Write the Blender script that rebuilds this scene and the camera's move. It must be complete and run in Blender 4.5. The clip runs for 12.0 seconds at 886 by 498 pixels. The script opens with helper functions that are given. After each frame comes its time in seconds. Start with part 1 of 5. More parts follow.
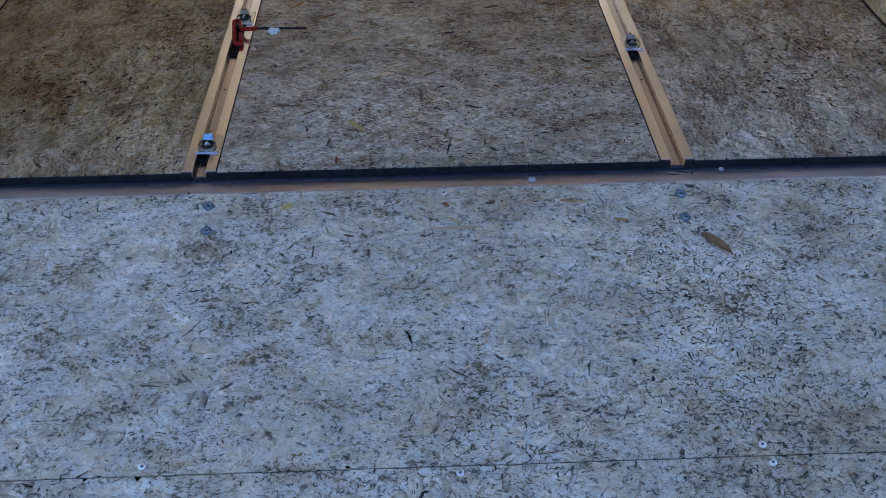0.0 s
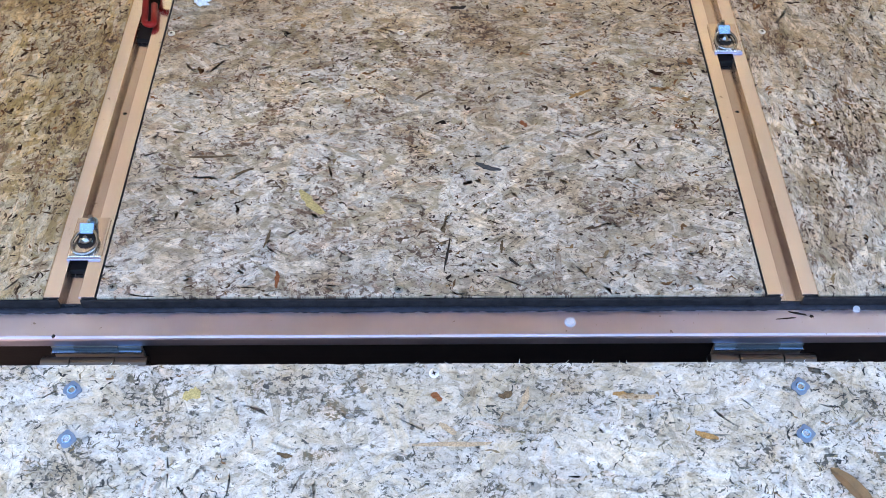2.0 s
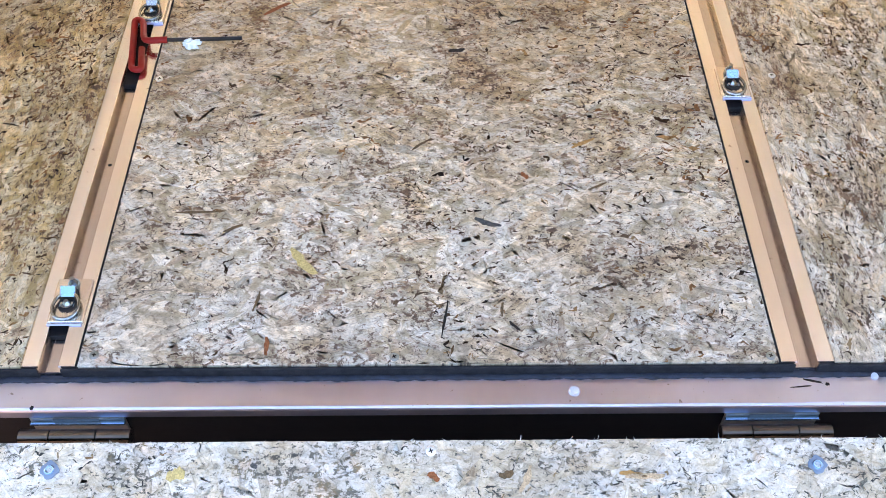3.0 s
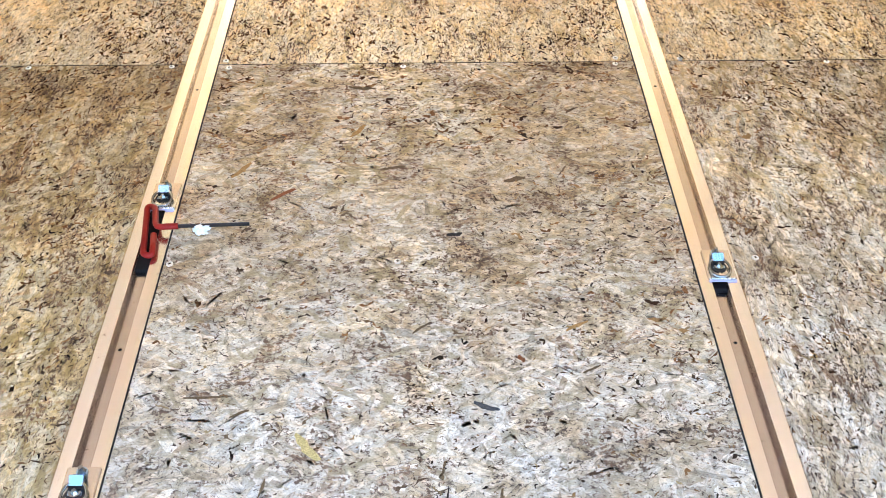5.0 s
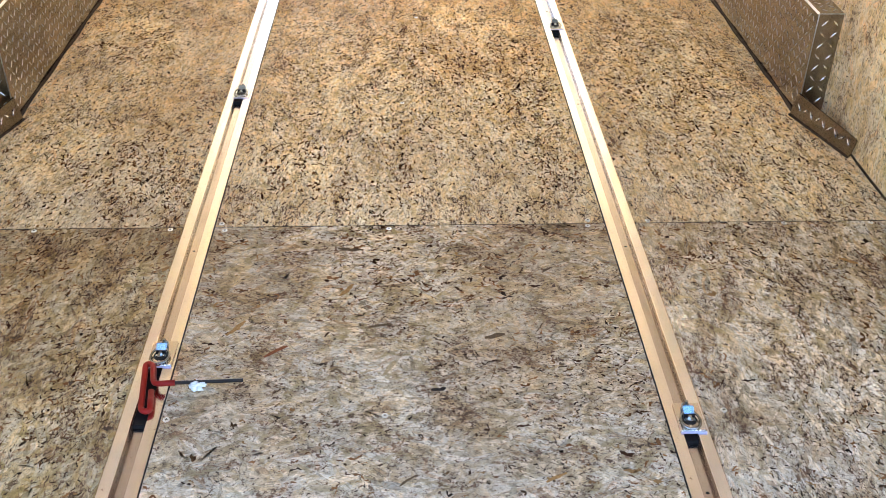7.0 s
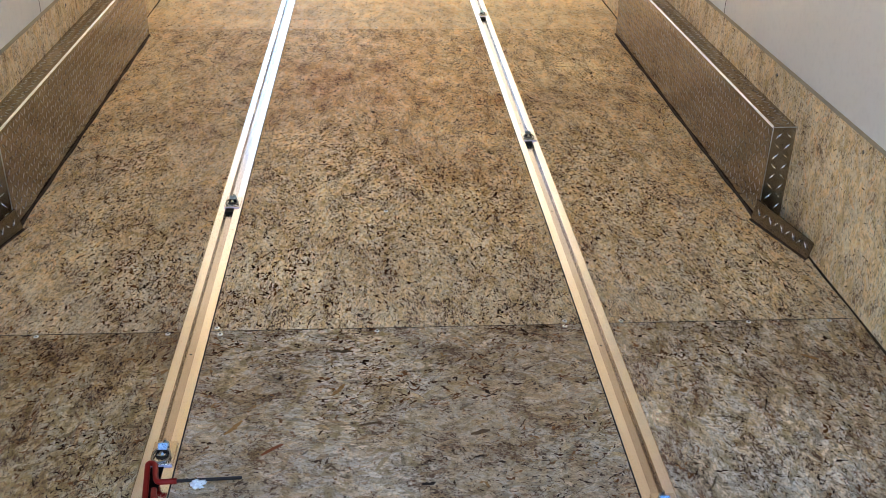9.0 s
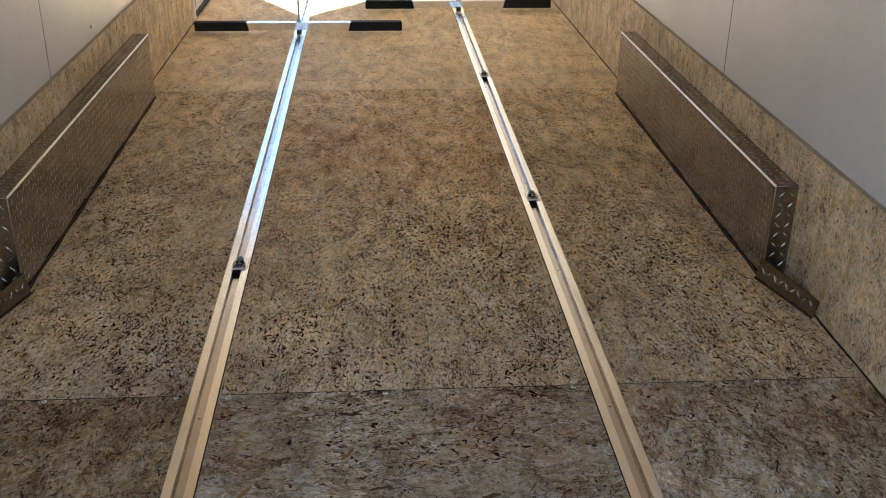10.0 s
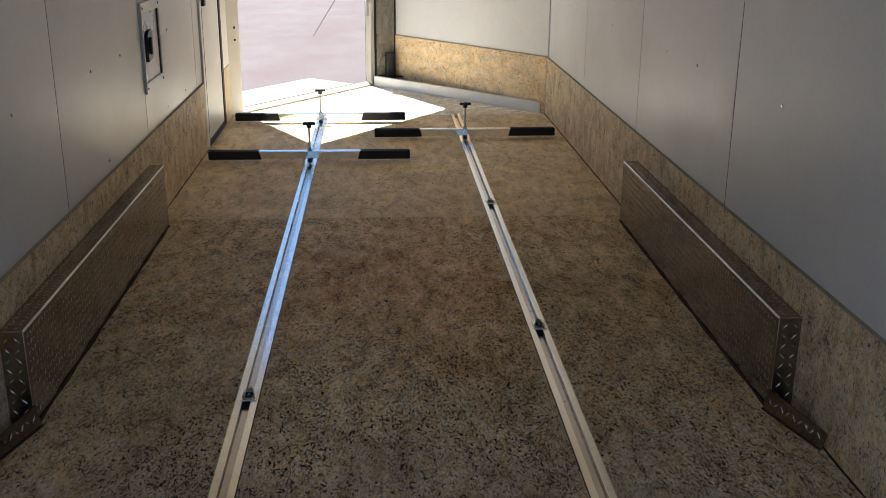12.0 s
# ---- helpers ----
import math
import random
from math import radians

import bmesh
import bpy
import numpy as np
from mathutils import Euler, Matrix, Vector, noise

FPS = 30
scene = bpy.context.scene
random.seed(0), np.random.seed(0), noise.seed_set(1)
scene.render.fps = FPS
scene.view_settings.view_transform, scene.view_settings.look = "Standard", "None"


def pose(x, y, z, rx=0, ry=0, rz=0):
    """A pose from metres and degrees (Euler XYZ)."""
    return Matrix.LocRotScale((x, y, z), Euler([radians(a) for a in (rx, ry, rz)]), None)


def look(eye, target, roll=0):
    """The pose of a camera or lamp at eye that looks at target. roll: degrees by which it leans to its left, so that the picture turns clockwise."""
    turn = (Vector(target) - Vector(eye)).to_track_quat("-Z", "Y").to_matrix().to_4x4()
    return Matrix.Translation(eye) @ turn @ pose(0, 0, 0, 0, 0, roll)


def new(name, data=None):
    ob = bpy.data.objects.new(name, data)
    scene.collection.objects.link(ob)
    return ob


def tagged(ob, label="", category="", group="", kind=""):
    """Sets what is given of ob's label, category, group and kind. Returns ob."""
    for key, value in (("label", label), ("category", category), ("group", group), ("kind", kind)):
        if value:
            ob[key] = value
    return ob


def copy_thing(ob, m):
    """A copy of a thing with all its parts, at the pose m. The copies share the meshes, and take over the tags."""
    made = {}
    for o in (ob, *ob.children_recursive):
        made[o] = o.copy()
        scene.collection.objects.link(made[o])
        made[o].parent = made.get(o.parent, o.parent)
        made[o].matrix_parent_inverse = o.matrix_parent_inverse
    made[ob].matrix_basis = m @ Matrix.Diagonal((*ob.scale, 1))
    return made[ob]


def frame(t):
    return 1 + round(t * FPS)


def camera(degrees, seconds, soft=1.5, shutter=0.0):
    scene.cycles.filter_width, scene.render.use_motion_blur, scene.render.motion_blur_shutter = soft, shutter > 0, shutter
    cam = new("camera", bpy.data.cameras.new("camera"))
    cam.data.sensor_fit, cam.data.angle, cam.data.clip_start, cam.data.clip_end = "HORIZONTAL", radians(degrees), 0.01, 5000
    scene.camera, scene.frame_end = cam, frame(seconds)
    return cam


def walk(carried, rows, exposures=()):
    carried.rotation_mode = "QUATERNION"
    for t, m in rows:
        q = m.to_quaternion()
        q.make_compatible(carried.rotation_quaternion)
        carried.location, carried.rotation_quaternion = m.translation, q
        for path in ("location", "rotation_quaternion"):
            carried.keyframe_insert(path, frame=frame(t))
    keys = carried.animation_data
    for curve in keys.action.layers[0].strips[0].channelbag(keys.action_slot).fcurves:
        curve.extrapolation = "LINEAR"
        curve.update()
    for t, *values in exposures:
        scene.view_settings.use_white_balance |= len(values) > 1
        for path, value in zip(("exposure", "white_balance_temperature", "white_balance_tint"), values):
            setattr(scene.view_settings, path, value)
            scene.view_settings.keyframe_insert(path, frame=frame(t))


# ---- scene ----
cam = camera(47.8, 12.0, soft=0.8)

PATH = [
    (0, (-0.051, -1.633, 1.010), (-0.001, -0.041, -0.199), -0.5),
    (0.5, (-0.012, -1.321, 1.012), (-0.009, 0.206, -0.280), 0.1),
    (1, (-0.017, -1.072, 1.017), (-0.002, 0.348, -0.390), 0.5),
    (1.5, (-0.010, -0.896, 1.011), (0.008, 0.433, -0.484), 0.5),
    (2, (0.001, -0.783, 1.001), (0.013, 0.480, -0.550), 0.2),
    (2.5, (0.005, -0.727, 0.989), (0.018, 0.521, -0.574), 0.2),
    (3, (0.006, -0.692, 1.001), (0.016, 0.580, -0.542), 0.0),
    (3.2, (0.007, -0.684, 1.006), (0.015, 0.604, -0.525), -0.1),
    (4.8, (0.000, -0.677, 1.071), (0.022, 0.779, -0.303), 0.0),
    (5, (-0.003, -0.683, 1.080), (0.023, 0.793, -0.270), 0.1),
    (5.5, (-0.007, -0.690, 1.101), (0.029, 0.838, -0.189), 0.3),
    (6, (-0.009, -0.703, 1.122), (0.037, 0.875, -0.106), 0.5),
    (6.5, (-0.013, -0.725, 1.141), (0.047, 0.895, -0.030), 0.7),
    (7, (-0.012, -0.749, 1.157), (0.057, 0.906, 0.037), 0.7),
    (7.2, (-0.013, -0.757, 1.163), (0.060, 0.908, 0.062), 0.8),
    (8.8, (-0.042, -0.840, 1.219), (0.083, 0.906, 0.258), 1.2),
    (9, (-0.047, -0.850, 1.223), (0.082, 0.908, 0.277), 1.1),
    (9.5, (-0.061, -0.852, 1.231), (0.073, 0.931, 0.334), 0.9),
    (10, (-0.066, -0.851, 1.245), (0.066, 0.954, 0.395), 0.7),
    (10.5, (-0.070, -0.856, 1.261), (0.061, 0.972, 0.460), 0.5),
    (11, (-0.076, -0.859, 1.276), (0.055, 0.991, 0.527), 0.5),
    (11.5, (-0.077, -0.866, 1.291), (0.051, 1.005, 0.597), 0.5),
    (12, (-0.071, -0.875, 1.303), (0.051, 1.017, 0.667), 0.4),
]
# seconds, stops, kelvin, tint
EXPOSURES = [
    (0.0, 3.23, 5600, 11), (0.5, 3.61, 6050, 12), (1.0, 4.16, 6420, 14), (1.5, 4.57, 6650, 13), (2.5, 5.09, 7100, 13), (3.2, 5.21, 7120, 13), (5.0, 5.49, 7100, 10),
    (6.0, 5.33, 6780, 9), (7.0, 5.01, 6650, 9), (9.0, 4.27, 6290, 8), (10.0, 3.42, 6080, 8), (10.5, 3.06, 5980, 8), (11.0, 2.84, 5850, 7), (12.0, 2.22, 5580, 7),
]
walk(cam, [(t, look(eye, target, roll)) for t, eye, target, roll in PATH], EXPOSURES)

# ---------------------------------------------------------------- light
SUN_AZ, SUN_EL = (-0.475, 0.880), 58.5
world = bpy.data.worlds.new("sky")
scene.world = world
world.use_nodes = True
wn, wl = world.node_tree.nodes, world.node_tree.links
sky = wn.new("ShaderNodeTexSky")
sky.sky_type, sky.sun_disc, sky.dust_density = "NISHITA", False, 0.3
sky.sun_elevation, sky.sun_rotation = radians(SUN_EL), math.atan2(SUN_AZ[0], SUN_AZ[1])
wl.new(sky.outputs[0], wn["Background"].inputs[0])
wn["Background"].inputs[1].default_value = 0.028

sun = new("sun", bpy.data.lights.new("sun", "SUN"))
sun.data.energy, sun.data.angle, sun.data.color = 5.0, radians(0.5), (1.0, 0.94, 0.85)
el = radians(SUN_EL)
sun.matrix_world = look((SUN_AZ[0] * 10, SUN_AZ[1] * 10, 10 * math.tan(el)), (0, 0, 0))


# ---------------------------------------------------------------- mesh helpers
def part(name, bm, material, parent=None, label="", smooth=False):
    me = bpy.data.meshes.new(name)
    bmesh.ops.recalc_face_normals(bm, faces=bm.faces[:])
    bm.to_mesh(me)
    bm.free()
    me.materials.append(material)
    if smooth:
        for p in me.polygons:
            p.use_smooth = True
    ob = new(name, me)
    ob.parent = parent
    if label:
        ob["label"] = label
    return ob


def thing(name, m=None):
    ob = new(name)
    ob.empty_display_size = 0.05
    if m is not None:
        ob.matrix_basis = m
    return ob


def box(bm, x0, x1, y0, y1, z0, z1, bevel=0.0, m=None, segments=1):
    vs = bmesh.ops.create_cube(bm, size=1.0)["verts"]
    for v in vs:
        v.co = Vector(((x0 + x1) / 2 + v.co.x * (x1 - x0), (y0 + y1) / 2 + v.co.y * (y1 - y0), (z0 + z1) / 2 + v.co.z * (z1 - z0)))
    if bevel:
        edges = list({e for v in vs for e in v.link_edges})
        out = bmesh.ops.bevel(bm, geom=edges, offset=bevel, segments=segments, affect="EDGES", profile=0.6)
        vs = list({v for f in out["faces"] for v in f.verts} | {v for v in vs if v.is_valid})
    if m is not None:
        for v in vs:
            v.co = m @ v.co
    return bm


def prism(bm, outline, axis, a, b, m=None):
    """Extrudes a closed outline of (u, v) along an axis from a to b."""
    def at(u, v, w):
        return Vector({"x": (w, u, v), "y": (u, w, v), "z": (u, v, w)}[axis])
    lo = [bm.verts.new(at(u, v, a)) for u, v in outline]
    hi = [bm.verts.new(at(u, v, b)) for u, v in outline]
    n = len(outline)
    bm.faces.new(lo)
    bm.faces.new(hi[::-1])
    for i in range(n):
        bm.faces.new((lo[i], lo[(i + 1) % n], hi[(i + 1) % n], hi[i]))
    if m is not None:
        for v in lo + hi:
            v.co = m @ v.co
    return bm


def rod(bm, a, b, r, n=16, r2=None, bevel=0.0):
    a, b = Vector(a), Vector(b)
    d = b - a
    out = bmesh.ops.create_cone(bm, cap_ends=True, segments=n, radius1=r, radius2=r if r2 is None else r2, depth=d.length)
    m = Matrix.Translation((a + b) / 2) @ d.to_track_quat("Z", "Y").to_matrix().to_4x4()
    for v in out["verts"]:
        v.co = m @ v.co
    return bm


def tube(bm, pts, r, n=10, closed=False):
    """A round bar along a line of points."""
    pts = [Vector(p) for p in pts]
    k = len(pts)
    rings, up = [], Vector((0, 0, 1))
    for i, p in enumerate(pts):
        a = pts[(i - 1) % k] if closed or i else p
        b = pts[(i + 1) % k] if closed or i < k - 1 else p
        d = (b - a).normalized()
        side = d.cross(up)
        if side.length < 1e-4:
            side = d.cross(Vector((0, 1, 0)))
        side.normalize()
        top = side.cross(d)
        rings.append([bm.verts.new(p + r * (math.cos(t) * side + math.sin(t) * top)) for t in (2 * math.pi * j / n for j in range(n))])
    for i in range(k if closed else k - 1):
        a, b = rings[i], rings[(i + 1) % k]
        for j in range(n):
            bm.faces.new((a[j], a[(j + 1) % n], b[(j + 1) % n], b[j]))
    if not closed:
        bm.faces.new(rings[0])
        bm.faces.new(rings[-1][::-1])
    return bm


def fillet(pts, r, steps=5, closed=False):
    """Rounds the corners of a line of points."""
    pts = [Vector(p) for p in pts]
    out, k = [], len(pts)
    for i, p in enumerate(pts):
        if not closed and i in (0, k - 1):
            out.append(p)
            continue
        a, b = pts[i - 1], pts[(i + 1) % k]
        da, db = (a - p), (b - p)
        ra, rb = min(r, da.length * 0.49), min(r, db.length * 0.49)
        p0, p1 = p + da.normalized() * ra, p + db.normalized() * rb
        for s in range(steps + 1):
            t = s / steps
            out.append((1 - t) ** 2 * p0 + 2 * t * (1 - t) * p + t * t * p1)
    return out


# ---------------------------------------------------------------- materials
class Nodes:
    """Short hand for building a node material."""

    def __init__(self, name):
        self.mat = bpy.data.materials.new(name)
        self.mat.use_nodes = True
        self.t = self.mat.node_tree
        self.bsdf = self.t.nodes["Principled BSDF"]

    def put(self, socket, value):
        if isinstance(value, bpy.types.NodeSocket):
            self.t.links.new(value, socket)
        elif value is not None:
            socket.default_value = value

    def node(self, kind, ins=(), **props):
        n = self.t.nodes.new("ShaderNode" + kind)
        for key, value in props.items():
            setattr(n, key, value)
        for key, value in dict(ins).items():
            self.put(n.inputs[key], value)
        return n

    def math(self, op, a, b=0.0, c=0.0, clamp=False):
        n = self.node("Math", {0: a, 1: b, 2: c}, operation=op, use_clamp=clamp)
        return n.outputs[0]

    def ramp(self, fac, stops, interpolation="LINEAR"):
        n = self.node("ValToRGB", {0: fac})
        n.color_ramp.interpolation = interpolation
        els = n.color_ramp.elements
        while len(els) < len(stops):
            els.new(0.5)
        for e, (pos, col) in zip(els, stops):
            e.position = pos
            e.color = (*col, 1) if isinstance(col, tuple) else (col, col, col, 1)
        return n.outputs[0]

    def mix(self, fac, a, b, blend="MIX"):
        n = self.node("Mix", data_type="RGBA", blend_type=blend)
        self.put(n.inputs[0], fac)
        for s, v in ((n.inputs[6], a), (n.inputs[7], b)):
            self.put(s, (*v, 1) if isinstance(v, tuple) and len(v) == 3 else v)
        return n.outputs[2]

    def noise(self, vec, scale, detail=3.0, rough=0.55, dist=0.0, dims="3D"):
        return self.node("TexNoise", {"Vector": vec, "Scale": scale, "Detail": detail, "Roughness": rough, "Distortion": dist}, noise_dimensions=dims)

    def bump(self, height, strength, distance):
        n = self.node("Bump", {"Height": height, "Strength": strength, "Distance": distance})
        self.put(self.bsdf.inputs["Normal"], n.outputs[0])

    def set(self, **kw):
        for key, value in kw.items():
            self.put(self.bsdf.inputs[key.replace("_", " ")], (*value, 1) if isinstance(value, tuple) and len(value) == 3 else value)
        return self.mat


def osb(name, plane="xy", grain=0.0, spread=1.6, pale=0.5, bright=1.0, dirt=1.0, dark=1.0, wear_light_span=None, many=1.0, cluster=1.0, rusty=1.0, flaky=1.0, big_marks=1.0):
    """Strand board: overlapping flakes, ragged dark and rusty specks, worn pale patches, stains."""
    k = Nodes(name)
    co = k.node("TexCoord").outputs["Object"]
    if plane != "xy":
        rot = {"yz": (0, radians(-90), 0), "xz": (radians(-90), 0, 0)}[plane]
        co = k.node("Mapping", {"Vector": co, "Rotation": rot}).outputs[0]
    flat = k.node("VectorMath", {0: co, 1: (1, 1, 0)}, operation="MULTIPLY").outputs[0]

    def scaled(vec, u, v):
        return k.node("VectorMath", {0: vec, 1: (u, v, 0)}, operation="MULTIPLY").outputs[0]

    def wobble(vec, scale, size):
        w = k.noise(vec, scale, 3.0, 0.6, dims="2D")
        c = k.node("VectorMath", {0: w.outputs["Color"], 1: (0.5, 0.5, 0.5)}, operation="SUBTRACT").outputs[0]
        return k.node("VectorMath", {0: vec, 1: scaled(c, size, size)}, operation="ADD").outputs[0]

    base = wobble(wobble(flat, 45.0, 0.012), 240.0, 0.0050)

    def turned(patch, shift, turn_by):
        moved = k.node("VectorMath", {0: base, 1: (shift, shift * 0.7, 0)}, operation="ADD").outputs[0]
        cell = k.node("TexVoronoi", {"Vector": moved, "Scale": patch}, voronoi_dimensions="2D").outputs["Color"]
        turn = k.node("SeparateColor", {0: cell})
        ang = k.math("MULTIPLY_ADD", k.math("SUBTRACT", turn.outputs[0], 0.5), turn_by, grain)
        jump = k.node("VectorMath", {0: cell, 1: (7.0, 5.0, 0)}, operation="MULTIPLY_ADD")
        k.put(jump.inputs[2], moved)
        return k.node("VectorRotate", {"Vector": jump.outputs[0], "Angle": ang}, rotation_type="Z_AXIS").outputs[0]

    def cells(vec, length, width):
        v = k.node("TexVoronoi", {"Vector": scaled(vec, 1 / length, 1 / width), "Scale": 1.0}, voronoi_dimensions="2D")
        c = k.node("SeparateColor", {0: v.outputs["Color"]})
        return c.outputs[0], c.outputs[1], v.outputs["Distance"]

    big = k.noise(flat, 2.6, 5.0, 0.62, dims="2D").outputs[0]
    mid = k.noise(flat, 13.0, 4.0, 0.62, dims="2D").outputs[0]
    patch = k.noise(k.node("VectorMath", {0: base, 1: (9.1, 4.3, 0)}, operation="ADD").outputs[0], 22.0, 3.0, 0.6, dims="2D").outputs[0]
    grit = k.noise(base, 330.0, 3.0, 0.65, dims="2D").outputs[0]
    if wear_light_span:
        y = k.node("SeparateXYZ", {0: co}).outputs[1]
        y = k.math("ADD", y, k.math("MULTIPLY_ADD", big, 0.7, -0.35))
        y = k.math("ADD", y, k.math("MULTIPLY_ADD", mid, 0.4, -0.2))
        worn = k.node("MapRange", {0: y, 1: wear_light_span[0], 2: wear_light_span[1], 3: 1.0, 4: 0.0}).outputs[0]
    else:
        worn = 0.0

    def tan(s, p):
        s = 1 + (s - 1) * flaky
        return tuple(s * bright * (u * (1 - p) + w * p) for u, w in zip((0.53, 0.405, 0.21), (0.66, 0.615, 0.55)))

    p = pale
    lo, hi = max(0, p - 0.35), min(1, p + 0.3)
    tones = [(0.0, tan(0.70, p)), (0.14, tan(0.90, p)), (0.30, tan(1.0, p)), (0.44, tan(1.10, hi)), (0.58, tan(0.95, p)),
             (0.72, tan(1.18, hi)), (0.86, tan(1.0, lo)), (1.0, tan(0.78, lo))]
    ta, tb = turned(10.0, 0.0, spread), turned(16.0, 3.1, spread)
    tm = turned(24.0, 11.7, min(spread, 2.2))
    a0, a1, _ = cells(ta, 0.070, 0.028)
    b0, b1, _ = cells(tb, 0.034, 0.015)
    c0, c1, _ = cells(base, 0.013, 0.0085)
    col = k.mix(k.math("GREATER_THAN", b1, 0.42), k.ramp(a0, tones), k.ramp(b0, tones))
    col = k.mix(k.math("MULTIPLY", k.math("GREATER_THAN", c1, 0.5), 0.65), col, k.ramp(c0, tones))
    fibre = k.noise(scaled(tb, 60, 420), 1.0, 2.0, dims="2D").outputs[0]
    col = k.mix(1.0, col, k.ramp(fibre, [(0.28, 0.95), (0.5, 1.0), (0.72, 1.03)]), "MULTIPLY")
    # thin shadow lines at lifted flake edges
    e = k.node("TexVoronoi", {"Vector": scaled(tb, 1 / 0.034, 1 / 0.015), "Scale": 1.0}, voronoi_dimensions="2D", feature="DISTANCE_TO_EDGE").outputs["Distance"]
    e2 = k.node("TexVoronoi", {"Vector": scaled(ta, 1 / 0.070, 1 / 0.028), "Scale": 1.0}, voronoi_dimensions="2D", feature="DISTANCE_TO_EDGE").outputs["Distance"]
    lifted = k.math("MAXIMUM", k.ramp(e, [(0.01, 1.0), (0.07, 0.0)]), k.ramp(e2, [(0.008, 1.0), (0.04, 0.0)]))
    lifted = k.math("MULTIPLY", lifted, k.ramp(k.math("ADD", mid, k.math("MULTIPLY_ADD", grit, 0.6, -0.3)), [(0.46, 0.0), (0.58, 0.75 * dark * min(1.0, flaky - 0.45))]))
    col = k.mix(lifted, col, tan(0.30, p))
    # greyed, worn-smooth patches and rusty ones
    grey = k.ramp(patch, [(0.50, 0.0), (0.64, 0.75)])
    col = k.mix(grey, col, tan(1.08, min(1, p + 0.35)))
    rust = k.ramp(patch, [(0.34, 0.7 * rusty), (0.44, 0.0)])
    col = k.mix(rust, col, tan(0.80, p - 0.45))
    # mottling
    mot = k.noise(scaled(base, *((125, 78) if grain > 1 else (92, 120))), 1.0, 4.0, 0.68, 0.4, dims="2D").outputs[0]
    deep = 0.72 * min(1.0, dark) ** 1.5
    col = k.mix(deep, col, k.mix(1.0, col, k.ramp(mot, [(0.32, (0.42, 0.36, 0.30)), (0.43, (0.87, 0.84, 0.80)), (0.53, (1.05, 1.05, 1.05)), (0.67, (1.38, 1.38, 1.40))]), "MULTIPLY"))
    col = k.mix(1.0, col, k.ramp(grit, [(0.30, 1 - 0.28 * dark), (0.45, 1.0), (0.7, 1.12)]), "MULTIPLY")
    # ragged dark slivers and specks, in clusters
    clump = k.math("ADD", k.math("MULTIPLY_ADD", mid, 0.36 * cluster, -0.18 * cluster), k.math("MULTIPLY_ADD", big, 0.16 * cluster, -0.08 * cluster))
    clump = k.math("SUBTRACT", clump, k.math("MULTIPLY", worn, 0.09))

    def specks(vec, length, width, share, size):
        r0, r1, d = cells(vec, length, width)
        d = k.math("ADD", d, k.math("MULTIPLY_ADD", grit, 0.5, -0.25))
        inside = k.math("LESS_THAN", d, k.math("MULTIPLY_ADD", r1, size * 0.7, size * 0.5))
        kept = k.math("GREATER_THAN", k.math("ADD", r0, clump), 1 - share)
        return k.math("MULTIPLY", k.math("MULTIPLY", inside, kept), k.math("MULTIPLY_ADD", r1, 0.25, 0.75)), r1

    g = big_marks
    m1, q1 = specks(tm, 0.024 * g, 0.0056 * g, 0.045 * many, 0.42)
    m2, q2 = specks(tb, 0.0125 * g, 0.0048 * g, 0.080 * many, 0.42)
    m3, q3 = specks(base, 0.0062 * g, 0.0038 * g, 0.075 * many, 0.42)
    blot = k.ramp(k.math("ADD", k.noise(scaled(base, 95, 140), 1.0, 4.0, 0.72, 0.5, dims="2D").outputs[0], k.math("MULTIPLY", clump, 0.3)), [(0.66 - 0.03 * (many - 1), 0.0), (0.69 - 0.03 * (many - 1), 1.0)])
    marks = k.math("MAXIMUM", k.math("MAXIMUM", m1, m2), k.math("MAXIMUM", m3, blot))
    tint = k.math("MULTIPLY_ADD", k.math("SUBTRACT", q2, 0.5), 0.14, k.noise(flat, 34.0, 2.0, 0.6, dims="2D").outputs[0])
    brown = [(0.36, (0.016, 0.010, 0.007)), (0.46, (0.055, 0.028, 0.013)), (0.54, (0.15, 0.070, 0.024)), (0.64, (0.33, 0.165, 0.055))]
    if rusty < 0.2:
        brown = [(0.36, (0.02, 0.02, 0.018)), (0.48, (0.055, 0.052, 0.045)), (0.58, (0.11, 0.098, 0.075)), (0.68, (0.22, 0.15, 0.08))]
    shade = k.ramp(tint, brown)
    col = k.mix(k.math("MULTIPLY", marks, 0.92 * dark), col, shade)
    # long lone splinters
    r0, r1, d = cells(turned(9.0, 21.3, 6.3), 0.050, 0.0105)
    lone = k.math("MULTIPLY", k.math("LESS_THAN", d, k.math("MULTIPLY_ADD", grit, 0.35, 0.10)), k.math("GREATER_THAN", r0, 0.968))
    col = k.mix(k.math("MULTIPLY", lone, 0.9 * dark), col, k.ramp(r1, [(0.0, (0.03, 0.02, 0.012)), (0.6, (0.12, 0.06, 0.028)), (1.0, (0.34, 0.23, 0.09))]))
    # sun- and boot-bleached end of the board
    if wear_light_span:
        white = k.mix(k.ramp(patch, [(0.40, 0.0), (0.60, 1.0)]), tan(1.16, 0.66), tuple(bright * v for v in (0.74, 0.715, 0.685)))
        col = k.mix(k.math("MULTIPLY", worn, k.math("MULTIPLY_ADD", marks, -0.40, 0.52)), col, white)
